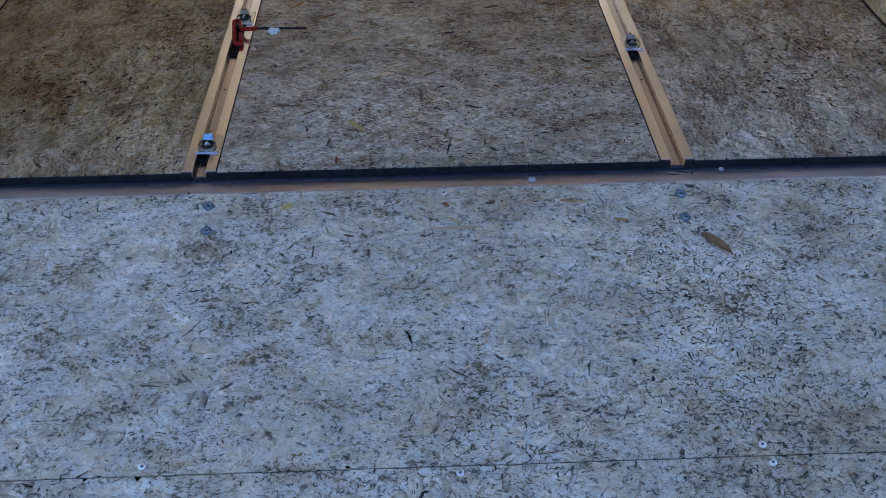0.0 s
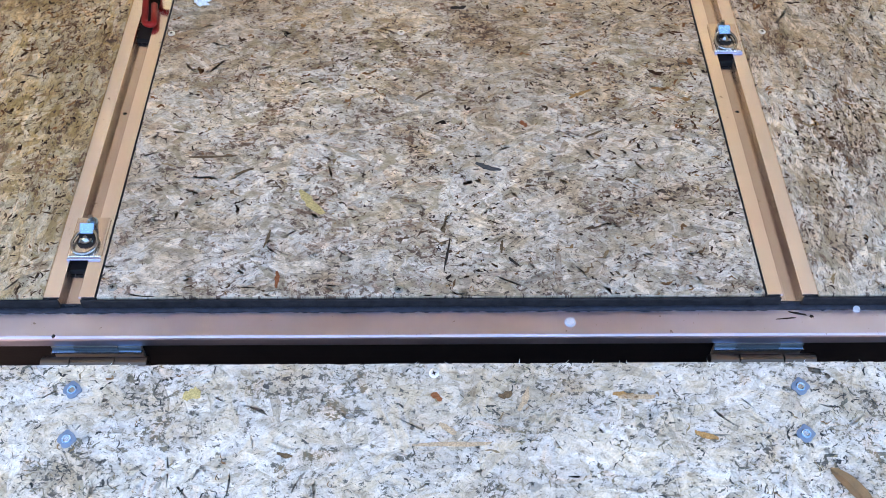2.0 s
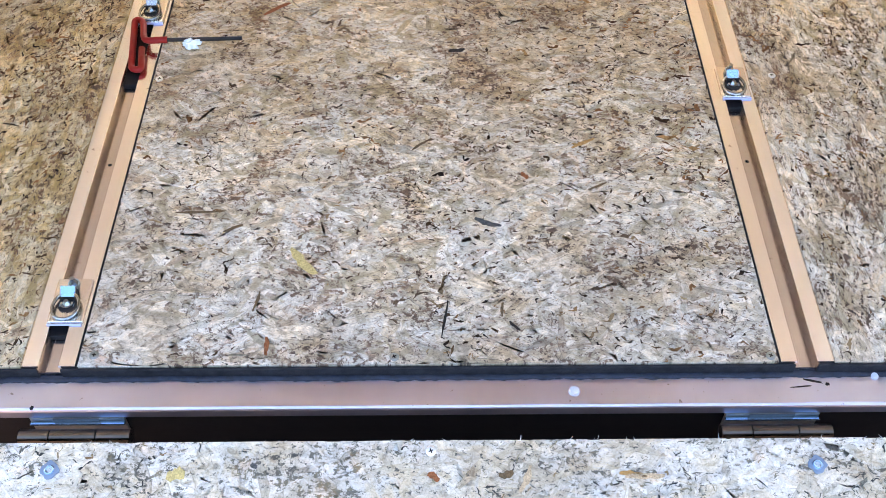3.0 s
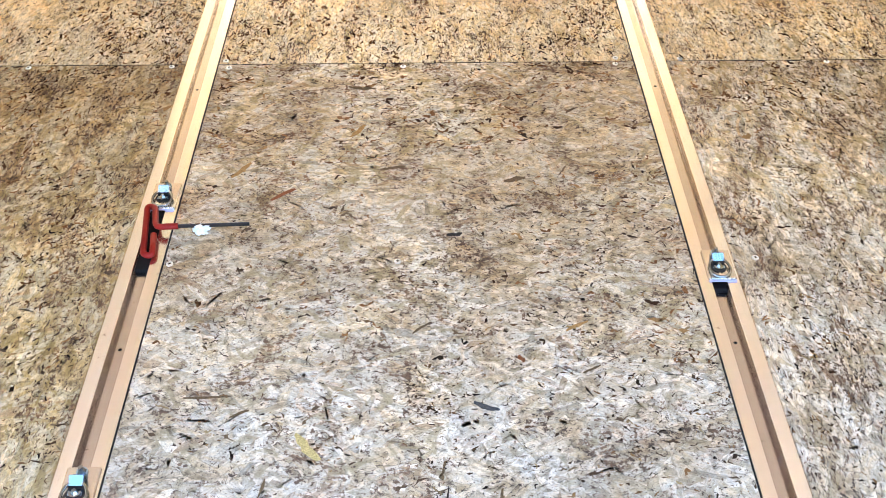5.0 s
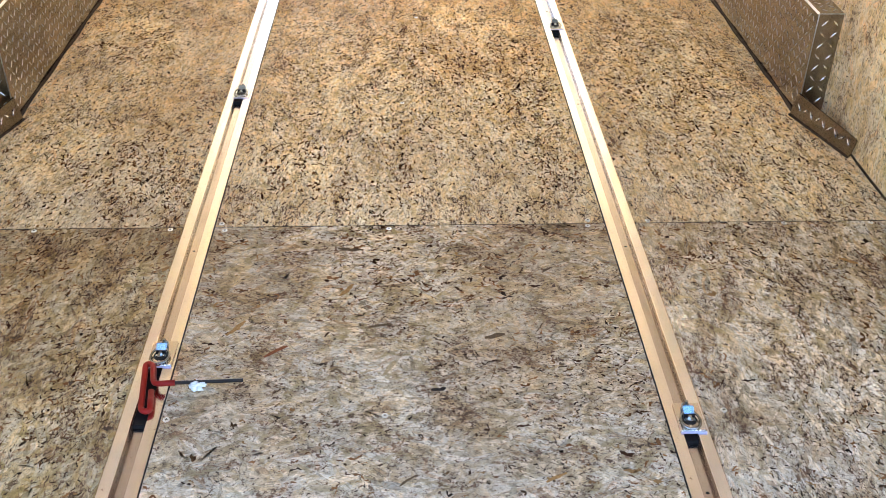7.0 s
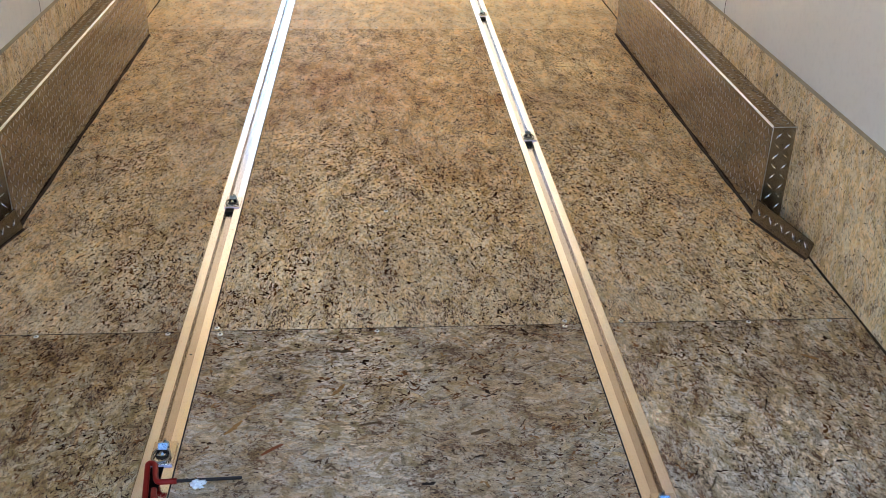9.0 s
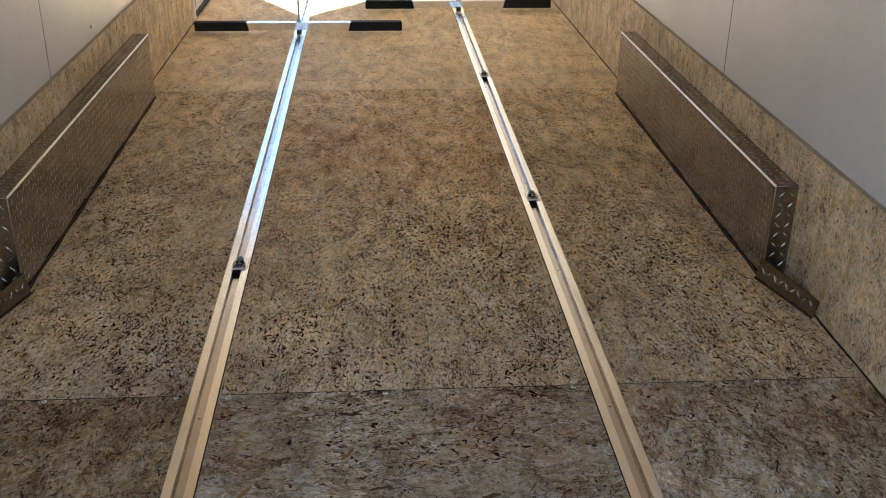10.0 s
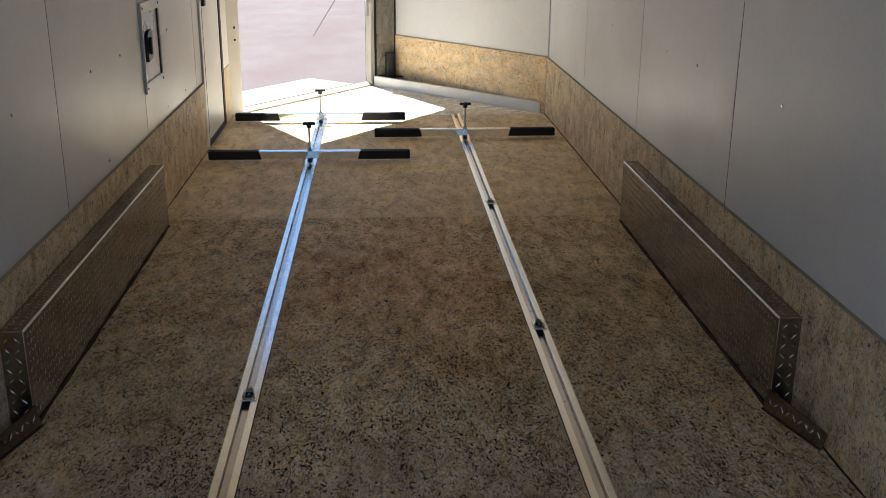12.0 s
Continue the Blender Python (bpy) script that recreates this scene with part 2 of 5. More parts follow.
    # stains and grime at two sizes
    col = k.mix(1.0, col, k.ramp(big, [(0.32, (1 - 0.26 * dirt, 1 - 0.35 * dirt, 1 - 0.44 * dirt)), (0.5, (1 - 0.05 * dirt, 1 - 0.05 * dirt, 1 - 0.05 * dirt)), (0.66, 1.10)]), "MULTIPLY")
    col = k.mix(1.0, col, k.ramp(mid, [(0.32, (1.14, 1.14, 1.14)), (0.5, 1.0), (0.68, (1 - 0.22 * dirt, 1 - 0.31 * dirt, 1 - 0.40 * dirt))]), "MULTIPLY")
    rnd = k.node("ObjectInfo").outputs["Random"]
    col = k.mix(1.0, col, k.ramp(rnd, [(0.0, 0.95), (1.0, 1.04)]), "MULTIPLY")
    h = k.math("ADD", k.math("MULTIPLY", k.math("ADD", a0, b0), 0.35), k.math("MULTIPLY", mot, 0.9))
    h = k.math("SUBTRACT", h, k.math("MULTIPLY", marks, 0.6))
    k.bump(h, 0.4, 0.0014)
    return k.set(Base_Color=col, Roughness=k.ramp(mid, [(0.3, 0.52), (0.7, 0.7)]), Specular_IOR_Level=0.45)


def strand_board(name, plane="xy", pale=0.5, bright=1.0, contrast=1.0, dirt=1.0, rusty=1.0, edge=0.6, wear=0.75, marks=1.0, stretch=(0.8, 1.2), wear_light_span=None, weather_dim=0.0, orange=None, warm=False, hues=0.6):
    """Pressed wood strands: a tone for each strand, fibres along it, dirt and painted shade in its edges, wear and
    stains over all.
    """
    k = Nodes(name)
    co = k.node("TexCoord").outputs["Object"]
    if plane != "xy":
        rot = {"yz": (0, radians(-90), 0), "xz": (radians(-90), 0, 0)}[plane]
        co = k.node("Mapping", {"Vector": co, "Rotation": rot}).outputs[0]
    flat = k.node("VectorMath", {0: co, 1: (1, 1, 0)}, operation="MULTIPLY").outputs[0]
    big = k.noise(flat, 2.6, 5.0, 0.62, dims="2D").outputs[0]
    along_y = k.node("VectorMath", {0: flat, 1: (stretch[0], stretch[1], 0)}, operation="MULTIPLY").outputs[0]
    mid = k.noise(along_y, 11.0, 4.0, 0.65, 0.4, dims="2D").outputs[0]
    patch = k.noise(k.node("VectorMath", {0: along_y, 1: (9.1, 4.3, 0)}, operation="ADD").outputs[0], 24.0, 4.0, 0.65, 0.6, dims="2D").outputs[0]
    grit = k.noise(flat, 420.0, 3.0, 0.65, dims="2D").outputs[0]
    isle = k.node("NewGeometry").outputs["Random Per Island"]
    uv = k.node("SeparateXYZ", {0: k.node("UVMap", uv_map="strand").outputs[0]})
    s, t = uv.outputs[0], uv.outputs[1]
    other = k.math("FRACT", k.math("MULTIPLY", isle, 61.7))
    third = k.math("FRACT", k.math("MULTIPLY", isle, 413.3))

    bare = (0.55, 0.405, 0.198) if warm else (0.535, 0.405, 0.215)

    def tan(v, p):
        p = min(1.0, max(-0.3, p))
        v = 1 + (v - 1) * contrast
        c = [max(0.02, v * bright * (a * (1 - p) + b * p)) for a, b in zip(bare, (0.66, 0.605, 0.48) if warm else (0.66, 0.615, 0.54))]
        return tuple(x * min(1.0, 0.84 / max(c)) for x in c)

    p = pale
    tones = [(0.0, tan(0.58, p - 0.1)), (0.08, tan(0.80, p - 0.2)), (0.22, tan(0.95, p)), (0.36, tan(1.0, p + 0.25)), (0.48, tan(1.14, p + 0.15)), (0.60, tan(0.92, p - 0.3)),
             (0.70, tan(1.05, p + 0.35)), (0.82, tan(1.26, p + 0.3)), (0.92, tan(1.08, p - 0.35)), (1.0, tan(0.74, p - 0.4))]
    col = k.ramp(isle, tones)
    col = k.mix(k.math("MULTIPLY", k.math("GREATER_THAN", other, 0.91), 0.55 * rusty), col, tuple(bright * v for v in (0.36, 0.20, 0.085)))
    vec = k.node("CombineXYZ", {0: k.math("MULTIPLY_ADD", s, 55.0, k.math("MULTIPLY", isle, 700.0)), 1: k.math("MULTIPLY_ADD", t, 3.0, k.math("MULTIPLY", isle, 90.0))}).outputs[0]
    fibre = k.noise(vec, 1.0, 4.0, 0.7, dims="2D").outputs[0]
    col = k.mix(1.0, col, k.ramp(fibre, [(0.26, 1 - 0.38 * contrast), (0.45, 1 - 0.03 * contrast), (0.72, 1 + 0.16 * contrast)]), "MULTIPLY")
    # contact line painted along one strand edge: shade and caught dirt
    rim = k.ramp(k.math("ADD", t, k.math("MULTIPLY_ADD", fibre, 0.9, -0.45)), [(0.66, 0.0), (0.90, 1.0)])
    rim = k.math("MULTIPLY", rim, k.math("MULTIPLY", k.math("GREATER_THAN", third, 0.45), k.ramp(k.math("ADD", mid, k.math("MULTIPLY_ADD", patch, 0.7, -0.35)), [(0.42, 0.12), (0.58, edge)])))
    col = k.mix(rim, col, tan(0.24, p - 0.3))
    # worn-smooth grey patches and rusty ones
    hue = k.noise(k.node("VectorMath", {0: along_y, 1: (3.7, 8.9, 0)}, operation="ADD").outputs[0], 17.0, 4.0, 0.7, 0.8, dims="2D").outputs[0]
    smooth = k.mix(1.0, tan(1.04, p + 0.12), k.ramp(hue, [(0.30, (0.80, 0.74, 0.66)), (0.40, (1.06, 0.97, 0.80)), (0.50, (1.0, 1.0, 1.0)), (0.58, (0.97, 1.0, 1.08)), (0.68, (1.10, 0.96, 0.86))]), "MULTIPLY")
    col = k.mix(k.ramp(k.math("ADD", patch, k.math("MULTIPLY_ADD", fibre, 0.3, -0.15)), [(0.40, 0.10), (0.60, wear)]), col, smooth)
    col = k.mix(hues, col, k.mix(1.0, col, k.ramp(hue, [(0.30, (0.72, 0.62, 0.50)), (0.42, (1.08, 0.98, 0.82)), (0.52, (1.0, 1.0, 1.0)), (0.60, (0.97, 1.0, 1.05)), (0.70, (1.12, 0.95, 0.76))]), "MULTIPLY"))
    col = k.mix(k.ramp(patch, [(0.32, 0.65 * rusty), (0.44, 0.0)]), col, tan(0.78, p - 0.5))
    mot = k.noise(along_y, 105.0, 4.0, 0.7, 0.6, dims="2D").outputs[0]
    col = k.mix(contrast * 0.8, col, k.mix(1.0, col, k.ramp(mot, [(0.28, (0.42, 0.36, 0.30)), (0.42, (0.90, 0.88, 0.84)), (0.55, (1.06, 1.06, 1.06)), (0.72, (1.24, 1.24, 1.24))]), "MULTIPLY"))
    col = k.mix(1.0, col, k.ramp(grit, [(0.30, 0.80), (0.45, 1.0), (0.7, 1.08)]), "MULTIPLY")
    # ragged brown and dark marks of bark and ground-in dirt
    gather = k.math("ADD", k.math("MULTIPLY_ADD", mid, 0.34, -0.17), k.math("MULTIPLY_ADD", hue, 0.24, -0.12))
    for scale, cut, shift in ((80.0, 0.645, 1.3), (165.0, 0.630, 5.1)):
        at = k.node("VectorMath", {0: along_y, 1: (shift, -shift, 0)}, operation="ADD").outputs[0]
        spot = k.noise(at, scale, 4.0, 0.70, 0.25, dims="2D").outputs[0]
        spot = k.math("ADD", spot, gather)
        tint = k.ramp(k.math("ADD", k.math("MULTIPLY", hue, 0.6), k.math("MULTIPLY", fibre, 0.4)), [(0.36, (0.040, 0.022, 0.013)), (0.46, (0.11, 0.058, 0.030)), (0.56, (0.20, 0.10, 0.045)), (0.66, (0.34, 0.19, 0.085))] if rusty > 0.35 else
                      [(0.38, (0.050, 0.048, 0.042)), (0.50, (0.11, 0.10, 0.082)), (0.60, (0.19, 0.16, 0.10)), (0.68, (0.28, 0.17, 0.08))])
        col = k.mix(k.ramp(spot, [(cut - 0.02 * marks, 0.0), (cut - 0.02 * marks + 0.045, min(1.0, 0.80 * marks))]), col, tint)
    # rear end: wood bleached by wear, with the sky's pale sheen tinted in
    if wear_light_span:
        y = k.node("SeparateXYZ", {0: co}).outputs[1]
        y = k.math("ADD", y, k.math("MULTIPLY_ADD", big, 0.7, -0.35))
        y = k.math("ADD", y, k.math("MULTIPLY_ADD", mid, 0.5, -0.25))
        worn = k.node("MapRange", {0: y, 1: wear_light_span[0], 2: wear_light_span[1], 3: 1.0, 4: 0.0}).outputs[0]
        # middle sheets: near end weathered grey, also darkened to paint light falloff
        pale_wood = k.mix(1.0, col, (0.82, 0.83, 0.80) if weather_dim else (1.15, 1.19, 1.22), "MULTIPLY")
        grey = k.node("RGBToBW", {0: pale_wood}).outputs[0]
        pale_wood = k.mix(0.30 if weather_dim else 0.50, pale_wood, k.mix(1.0, grey, (1.01, 1.0, 0.98), "MULTIPLY"))
        col = k.mix(k.math("MULTIPLY", worn, weather_dim or 0.77), col, pale_wood)
    if orange:
        d = k.node("VectorMath", {0: flat, 1: (orange[0], orange[1], 0)}, operation="DISTANCE").outputs["Value"]
        d = k.math("ADD", d, k.math("MULTIPLY_ADD", big, 1.6, -0.8))
        stain = k.math("MULTIPLY", k.ramp(d, [(0.1, 1.0), (0.8, 0.0)]), k.ramp(mid, [(0.35, 0.4), (0.6, 1.0)]))
        col = k.mix(k.math("MULTIPLY", stain, 0.75), col, k.mix(1.0, col, (1.0, 0.78, 0.52), "MULTIPLY"))
    col = k.mix(1.0, col, k.ramp(big, [(0.32, (1 - 0.26 * dirt, 1 - 0.33 * dirt, 1 - 0.42 * dirt)), (0.5, (1 - 0.05 * dirt, 1 - 0.05 * dirt, 1 - 0.05 * dirt)), (0.66, 1.10)]), "MULTIPLY")
    col = k.mix(1.0, col, k.ramp(mid, [(0.32, (1.12, 1.12, 1.12)), (0.5, 1.0), (0.68, (1 - 0.20 * dirt, 1 - 0.27 * dirt, 1 - 0.34 * dirt))]), "MULTIPLY")
    k.bump(k.math("ADD", fibre, k.math("MULTIPLY", mot, 0.6)), 0.35, 0.0010)
    return k.set(Base_Color=col, Roughness=k.ramp(mid, [(0.3, 0.52), (0.7, 0.7)]), Specular_IOR_Level=0.45)


def chip_material(name, tones):
    """Dark bark flecks, splinters and dirt pressed into the board."""
    k = Nodes(name)
    isle = k.node("NewGeometry").outputs["Random Per Island"]
    co = k.node("TexCoord").outputs["Object"]
    col = k.ramp(isle, tones)
    col = k.mix(1.0, col, k.ramp(k.noise(co, 500.0, 3.0, 0.7).outputs[0], [(0.3, 0.6), (0.7, 1.5)]), "MULTIPLY")
    return k.set(Base_Color=col, Roughness=0.9, Specular_IOR_Level=0.12)


def metal(name, col, rough=0.3, streak=None, spots=0.15, bump=0.0):
    k = Nodes(name)
    co = k.node("TexCoord").outputs["Object"]
    n1 = k.noise(co, 9.0, 4.0, 0.6).outputs[0]
    vec = k.node("VectorMath", {0: co, 1: streak or (60, 60, 60)}, operation="MULTIPLY").outputs[0]
    n2 = k.noise(vec, 1.0, 4.0, 0.6).outputs[0]
    n3 = k.noise(co, 140.0, 2.0, 0.5).outputs[0]
    c = k.mix(1.0, col, k.ramp(n1, [(0.3, 1 - spots), (0.7, 1.0)]), "MULTIPLY")
    c = k.mix(1.0, c, k.ramp(n3, [(0.22, (0.5, 0.47, 0.45)), (0.28, 1.0)]), "MULTIPLY")
    r = k.math("ADD", k.math("MULTIPLY", n2, 0.22), k.math("MULTIPLY_ADD", n1, 0.15, rough - 0.18))
    if bump:
        k.bump(n2, bump, 0.0006)
    return k.set(Base_Color=c, Metallic=1.0, Roughness=r)


def paint(name, col, rough=0.45, spec=0.5, grime=0.12, size=4.0, bump=0.02):
    k = Nodes(name)
    co = k.node("TexCoord").outputs["Object"]
    n1 = k.noise(co, size, 5.0, 0.6).outputs[0]
    n2 = k.noise(co, size * 30, 3.0, 0.5).outputs[0]
    c = k.mix(1.0, col, k.ramp(n1, [(0.3, 1 - grime), (0.65, 1.0)]), "MULTIPLY")
    c = k.mix(1.0, c, k.ramp(n2, [(0.25, 1 - grime * 0.8), (0.5, 1.0)]), "MULTIPLY")
    k.bump(n2, bump, 0.001)
    return k.set(Base_Color=c, Roughness=k.ramp(n1, [(0.3, rough + 0.12), (0.7, rough)]), Specular_IOR_Level=spec)


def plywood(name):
    """Bare unseen plywood: rear dimmed grey, middle golden, nose whitened, to steer reflected light."""
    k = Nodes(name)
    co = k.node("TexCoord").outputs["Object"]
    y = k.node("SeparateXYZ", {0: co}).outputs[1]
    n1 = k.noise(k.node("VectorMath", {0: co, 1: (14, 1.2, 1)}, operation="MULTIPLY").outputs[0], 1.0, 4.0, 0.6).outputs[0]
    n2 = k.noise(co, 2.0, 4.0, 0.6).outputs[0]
    # brightness of the reflected ceiling is painted along y
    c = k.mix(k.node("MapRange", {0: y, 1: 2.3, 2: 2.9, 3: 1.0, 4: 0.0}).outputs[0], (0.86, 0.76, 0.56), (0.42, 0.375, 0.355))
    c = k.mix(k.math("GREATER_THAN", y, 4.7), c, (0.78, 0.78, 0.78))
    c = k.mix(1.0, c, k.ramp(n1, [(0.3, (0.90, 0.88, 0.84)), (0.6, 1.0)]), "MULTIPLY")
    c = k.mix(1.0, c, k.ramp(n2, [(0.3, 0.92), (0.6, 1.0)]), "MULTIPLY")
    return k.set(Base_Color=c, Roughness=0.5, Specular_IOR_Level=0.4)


OSB_TIP = osb("strand_board_tip", grain=0.3, spread=2.6, pale=0.6, bright=1.38, dirt=0.3, dark=0.4, flaky=0.6)
S_REAR = strand_board("strands_rear", pale=0.30, bright=0.95, contrast=1.3, dirt=0.8, edge=0.95, wear=0.45, marks=1.3, stretch=(0.9, 1.1), wear_light_span=(-0.05, 0.75), rusty=1.3, hues=0.85)
S_REAR_LEFT = strand_board("strands_rear_left", pale=0.16, bright=0.87, contrast=1.35, dirt=1.0, edge=0.95, wear=0.45, marks=1.4, stretch=(1.3, 0.7), wear_light_span=(-0.25, 0.2), warm=True, rusty=1.5, hues=0.8)
S_REAR_RIGHT = strand_board("strands_rear_right", pale=0.28, bright=1.04, contrast=1.35, dirt=0.9, edge=0.95, wear=0.45, marks=1.4, stretch=(1.3, 0.7), wear_light_span=(-0.1, 0.85), rusty=1.2, hues=0.8)
S_MID = strand_board("strands_center", pale=0.14, bright=1.75, contrast=1.3, dirt=0.5, rusty=0.8, edge=0.8, wear=0.42, marks=1.4, stretch=(1.5, 0.6), wear_light_span=(1.0, 1.7), weather_dim=0.55, orange=(0.1, 2.6), warm=True, hues=0.75)
S_LEFT = strand_board("strands_left", pale=0.2, bright=1.62, contrast=1.2, dirt=0.5, rusty=0.8, edge=0.8, wear=0.45, marks=1.2, stretch=(1.5, 0.6), wear_light_span=(1.0, 1.5), weather_dim=0.65, warm=True)
S_RIGHT = strand_board("strands_right", pale=0.2, bright=1.78, contrast=1.3, dirt=0.5, rusty=0.8, edge=0.8, wear=0.42, marks=1.35, stretch=(1.5, 0.6), wear_light_span=(1.0, 1.6), weather_dim=0.5, warm=True, hues=0.75)
S_FRONT = strand_board("strands_front", pale=0.32, bright=1.60, contrast=0.7, dirt=0.4, rusty=0.5, marks=0.65, stretch=(1.5, 0.6), warm=True)
S_RAMP = strand_board("strands_ramp", pale=0.86, bright=0.92, contrast=0.95, dirt=0.8, rusty=0.3, edge=1.0, wear=0.7, marks=1.2, hues=0.25)
S_WALL = strand_board("strands_wall", plane="yz", pale=0.22, bright=1.36, contrast=0.85, dirt=0.5, rusty=0.7, marks=1.0)
S_NOSE = strand_board("strands_nose", plane="xz", pale=0.12, bright=1.40, contrast=0.5, dirt=0.2, rusty=0.5, edge=0.35, marks=0.5)
CHIPS = chip_material("bark_flecks", [(0.0, (0.018, 0.011, 0.008)), (0.25, (0.042, 0.024, 0.013)), (0.5, (0.075, 0.042, 0.021)), (0.72, (0.14, 0.075, 0.034)), (0.88, (0.23, 0.12, 0.05)), (1.0, (0.32, 0.20, 0.085))])
RUST_CHIPS = chip_material("rust_flecks", [(0.0, (0.035, 0.018, 0.010)), (0.3, (0.085, 0.038, 0.016)), (0.6, (0.17, 0.075, 0.028)), (0.85, (0.28, 0.13, 0.05)), (1.0, (0.34, 0.20, 0.08))])
SOFT_CHIPS = chip_material("brown_flecks", [(0.0, (0.045, 0.028, 0.018)), (0.3, (0.10, 0.060, 0.034)), (0.6, (0.16, 0.105, 0.06)), (0.85, (0.26, 0.17, 0.085)), (1.0, (0.34, 0.25, 0.13))])
GREY_CHIPS = chip_material("grey_flecks", [(0.0, (0.028, 0.028, 0.026)), (0.3, (0.07, 0.067, 0.058)), (0.65, (0.18, 0.165, 0.125)), (0.9, (0.28, 0.22, 0.12)), (1.0, (0.22, 0.12, 0.06))])
OSB_EDGE = paint("strand_board_edge_grime_shade", (0.035, 0.032, 0.034), 0.8, 0.2, 0.5, 60, 0.4)
# brown for foot lines: dirt plus contact shade put into the colour
FOOT = paint("brown_foot_dirt_shade", (0.085, 0.055, 0.03), 0.8, 0.2, 0.5, 60, 0.4)
RAIL = metal("rail_aluminium", (0.90, 0.885, 0.87), 0.18, (300, 3, 300), 0.05)
SILL = metal("sill_aluminium", (0.68, 0.71, 0.86), 0.36, (4, 200, 200), 0.15, 0.1)
BLUEZINC = metal("blue_zinc_dull", (0.28, 0.36, 0.46), 0.5, None, 0.3)
LIP = metal("lip_zinc", (0.48, 0.50, 0.72), 0.36, None, 0.2)
ZINC = metal("zinc_steel", (0.42, 0.64, 0.86), 0.20, None, 0.2)
PLATE = metal("slider_plate_zinc", (0.80, 0.76, 0.70), 0.24, (200, 4, 200), 0.15)
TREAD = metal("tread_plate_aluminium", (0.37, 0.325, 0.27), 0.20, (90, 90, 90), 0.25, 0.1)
# darker copy of the lug metal, for the less lit side and top
LUG_DIM = metal("tread_lug_dim", (0.56, 0.50, 0.43), 0.28, (90, 90, 90), 0.2)
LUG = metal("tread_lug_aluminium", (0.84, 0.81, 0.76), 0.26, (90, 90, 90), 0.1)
# brighter metal that paints the highlight on folded edges
BRIGHT = metal("edge_highlight_aluminium", (0.80, 0.78, 0.74), 0.34, None, 0.05)
SLOT = metal("slot_floor_aluminium", (0.60, 0.56, 0.54), 0.22, (300, 3, 300), 0.08)
STEEL = metal("dull_zinc_steel", (0.46, 0.50, 0.52), 0.22, None, 0.3)
KNUCKLE = metal("knuckle_steel", (0.17, 0.14, 0.11), 0.30, (3, 300, 300), 0.3)
CHANNEL = metal("channel_aluminium_dull", (0.62, 0.60, 0.58), 0.45, (300, 3, 300), 0.25)
JAMB = paint("anodised_jamb", (0.60, 0.585, 0.53), 0.30, 0.6, 0.12, 5.0)
WRAP = paint("dusty_clear_wrap", (0.20, 0.185, 0.15), 0.22, 0.7, 0.3, 9.0)
PALEBOARD = paint("pale_yellow_board", (0.60, 0.52, 0.33), 0.6, 0.3, 0.15, 9.0)
WHITE = paint("white_wall_sheet", (0.74, 0.73, 0.705), 0.32, 0.5, 0.07, 2.0, 0.01)
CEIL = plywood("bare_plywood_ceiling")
DULLTRIM = paint("dull_strip", (0.44, 0.37, 0.25), 0.6, 0.3, 0.2, 9.0)
TRIM = paint("white_trim", (0.78, 0.77, 0.74), 0.35, 0.5, 0.08, 6.0)
SKIN = paint("outer_skin", (0.65, 0.65, 0.66), 0.35, 0.5, 0.1)
BLACK = paint("black_rubber", (0.010, 0.010, 0.011), 0.6, 0.4, 0.3, 12, 0.15)
CAULK = paint("dusty_black_sealant", (0.022, 0.028, 0.050), 0.38, 0.5, 0.6, 90, 0.6)
PLASTIC = paint("black_plastic", (0.02, 0.02, 0.022), 0.38, 0.5, 0.2, 14)
FRAME = paint("frame_dark_steel", (0.013, 0.010, 0.009), 0.5, 0.4, 0.4, 14, 0.2)
# near black that paints the shade in gaps and slots
PIT = paint("gap_shade_black", (0.003, 0.003, 0.005), 0.5, 0.25, 0.3, 14, 0.1)
RINGSTEEL = metal("ring_steel", (0.36, 0.39, 0.40), 0.14, None, 0.2)
JOINT = paint("pavement_joint", (0.088, 0.062, 0.056), 0.9, 0.2, 0.6, 3.0, 0.2)
SCREW = metal("screw_zinc", (0.92, 0.93, 0.90), 0.42, None, 0.05)
DULLSCREW = metal("weathered_screw", (0.40, 0.41, 0.38), 0.5, None, 0.3)
RED = paint("red_dipped_vinyl", (0.24, 0.004, 0.003), 0.42, 0.3, 0.2, 30)
KEYSTEEL = paint("black_oxide_steel", (0.006, 0.006, 0.008), 0.35, 0.6, 0.3, 30)
PAPER = paint("crumpled_plastic_tag", (0.72, 0.76, 0.82), 0.4, 0.5, 0.15, 40)
DARKGLASS = paint("smoked_hatch_panel", (0.52, 0.51, 0.49), 0.2, 0.6, 0.1)
TANWOOD = paint("tan_weathered_wood", (0.36, 0.31, 0.22), 0.6, 0.3, 0.3, 12, 0.1)
HIDE = paint("leaf_brown", (0.27, 0.16, 0.075), 0.7, 0.3, 0.35, 40, 0.4)


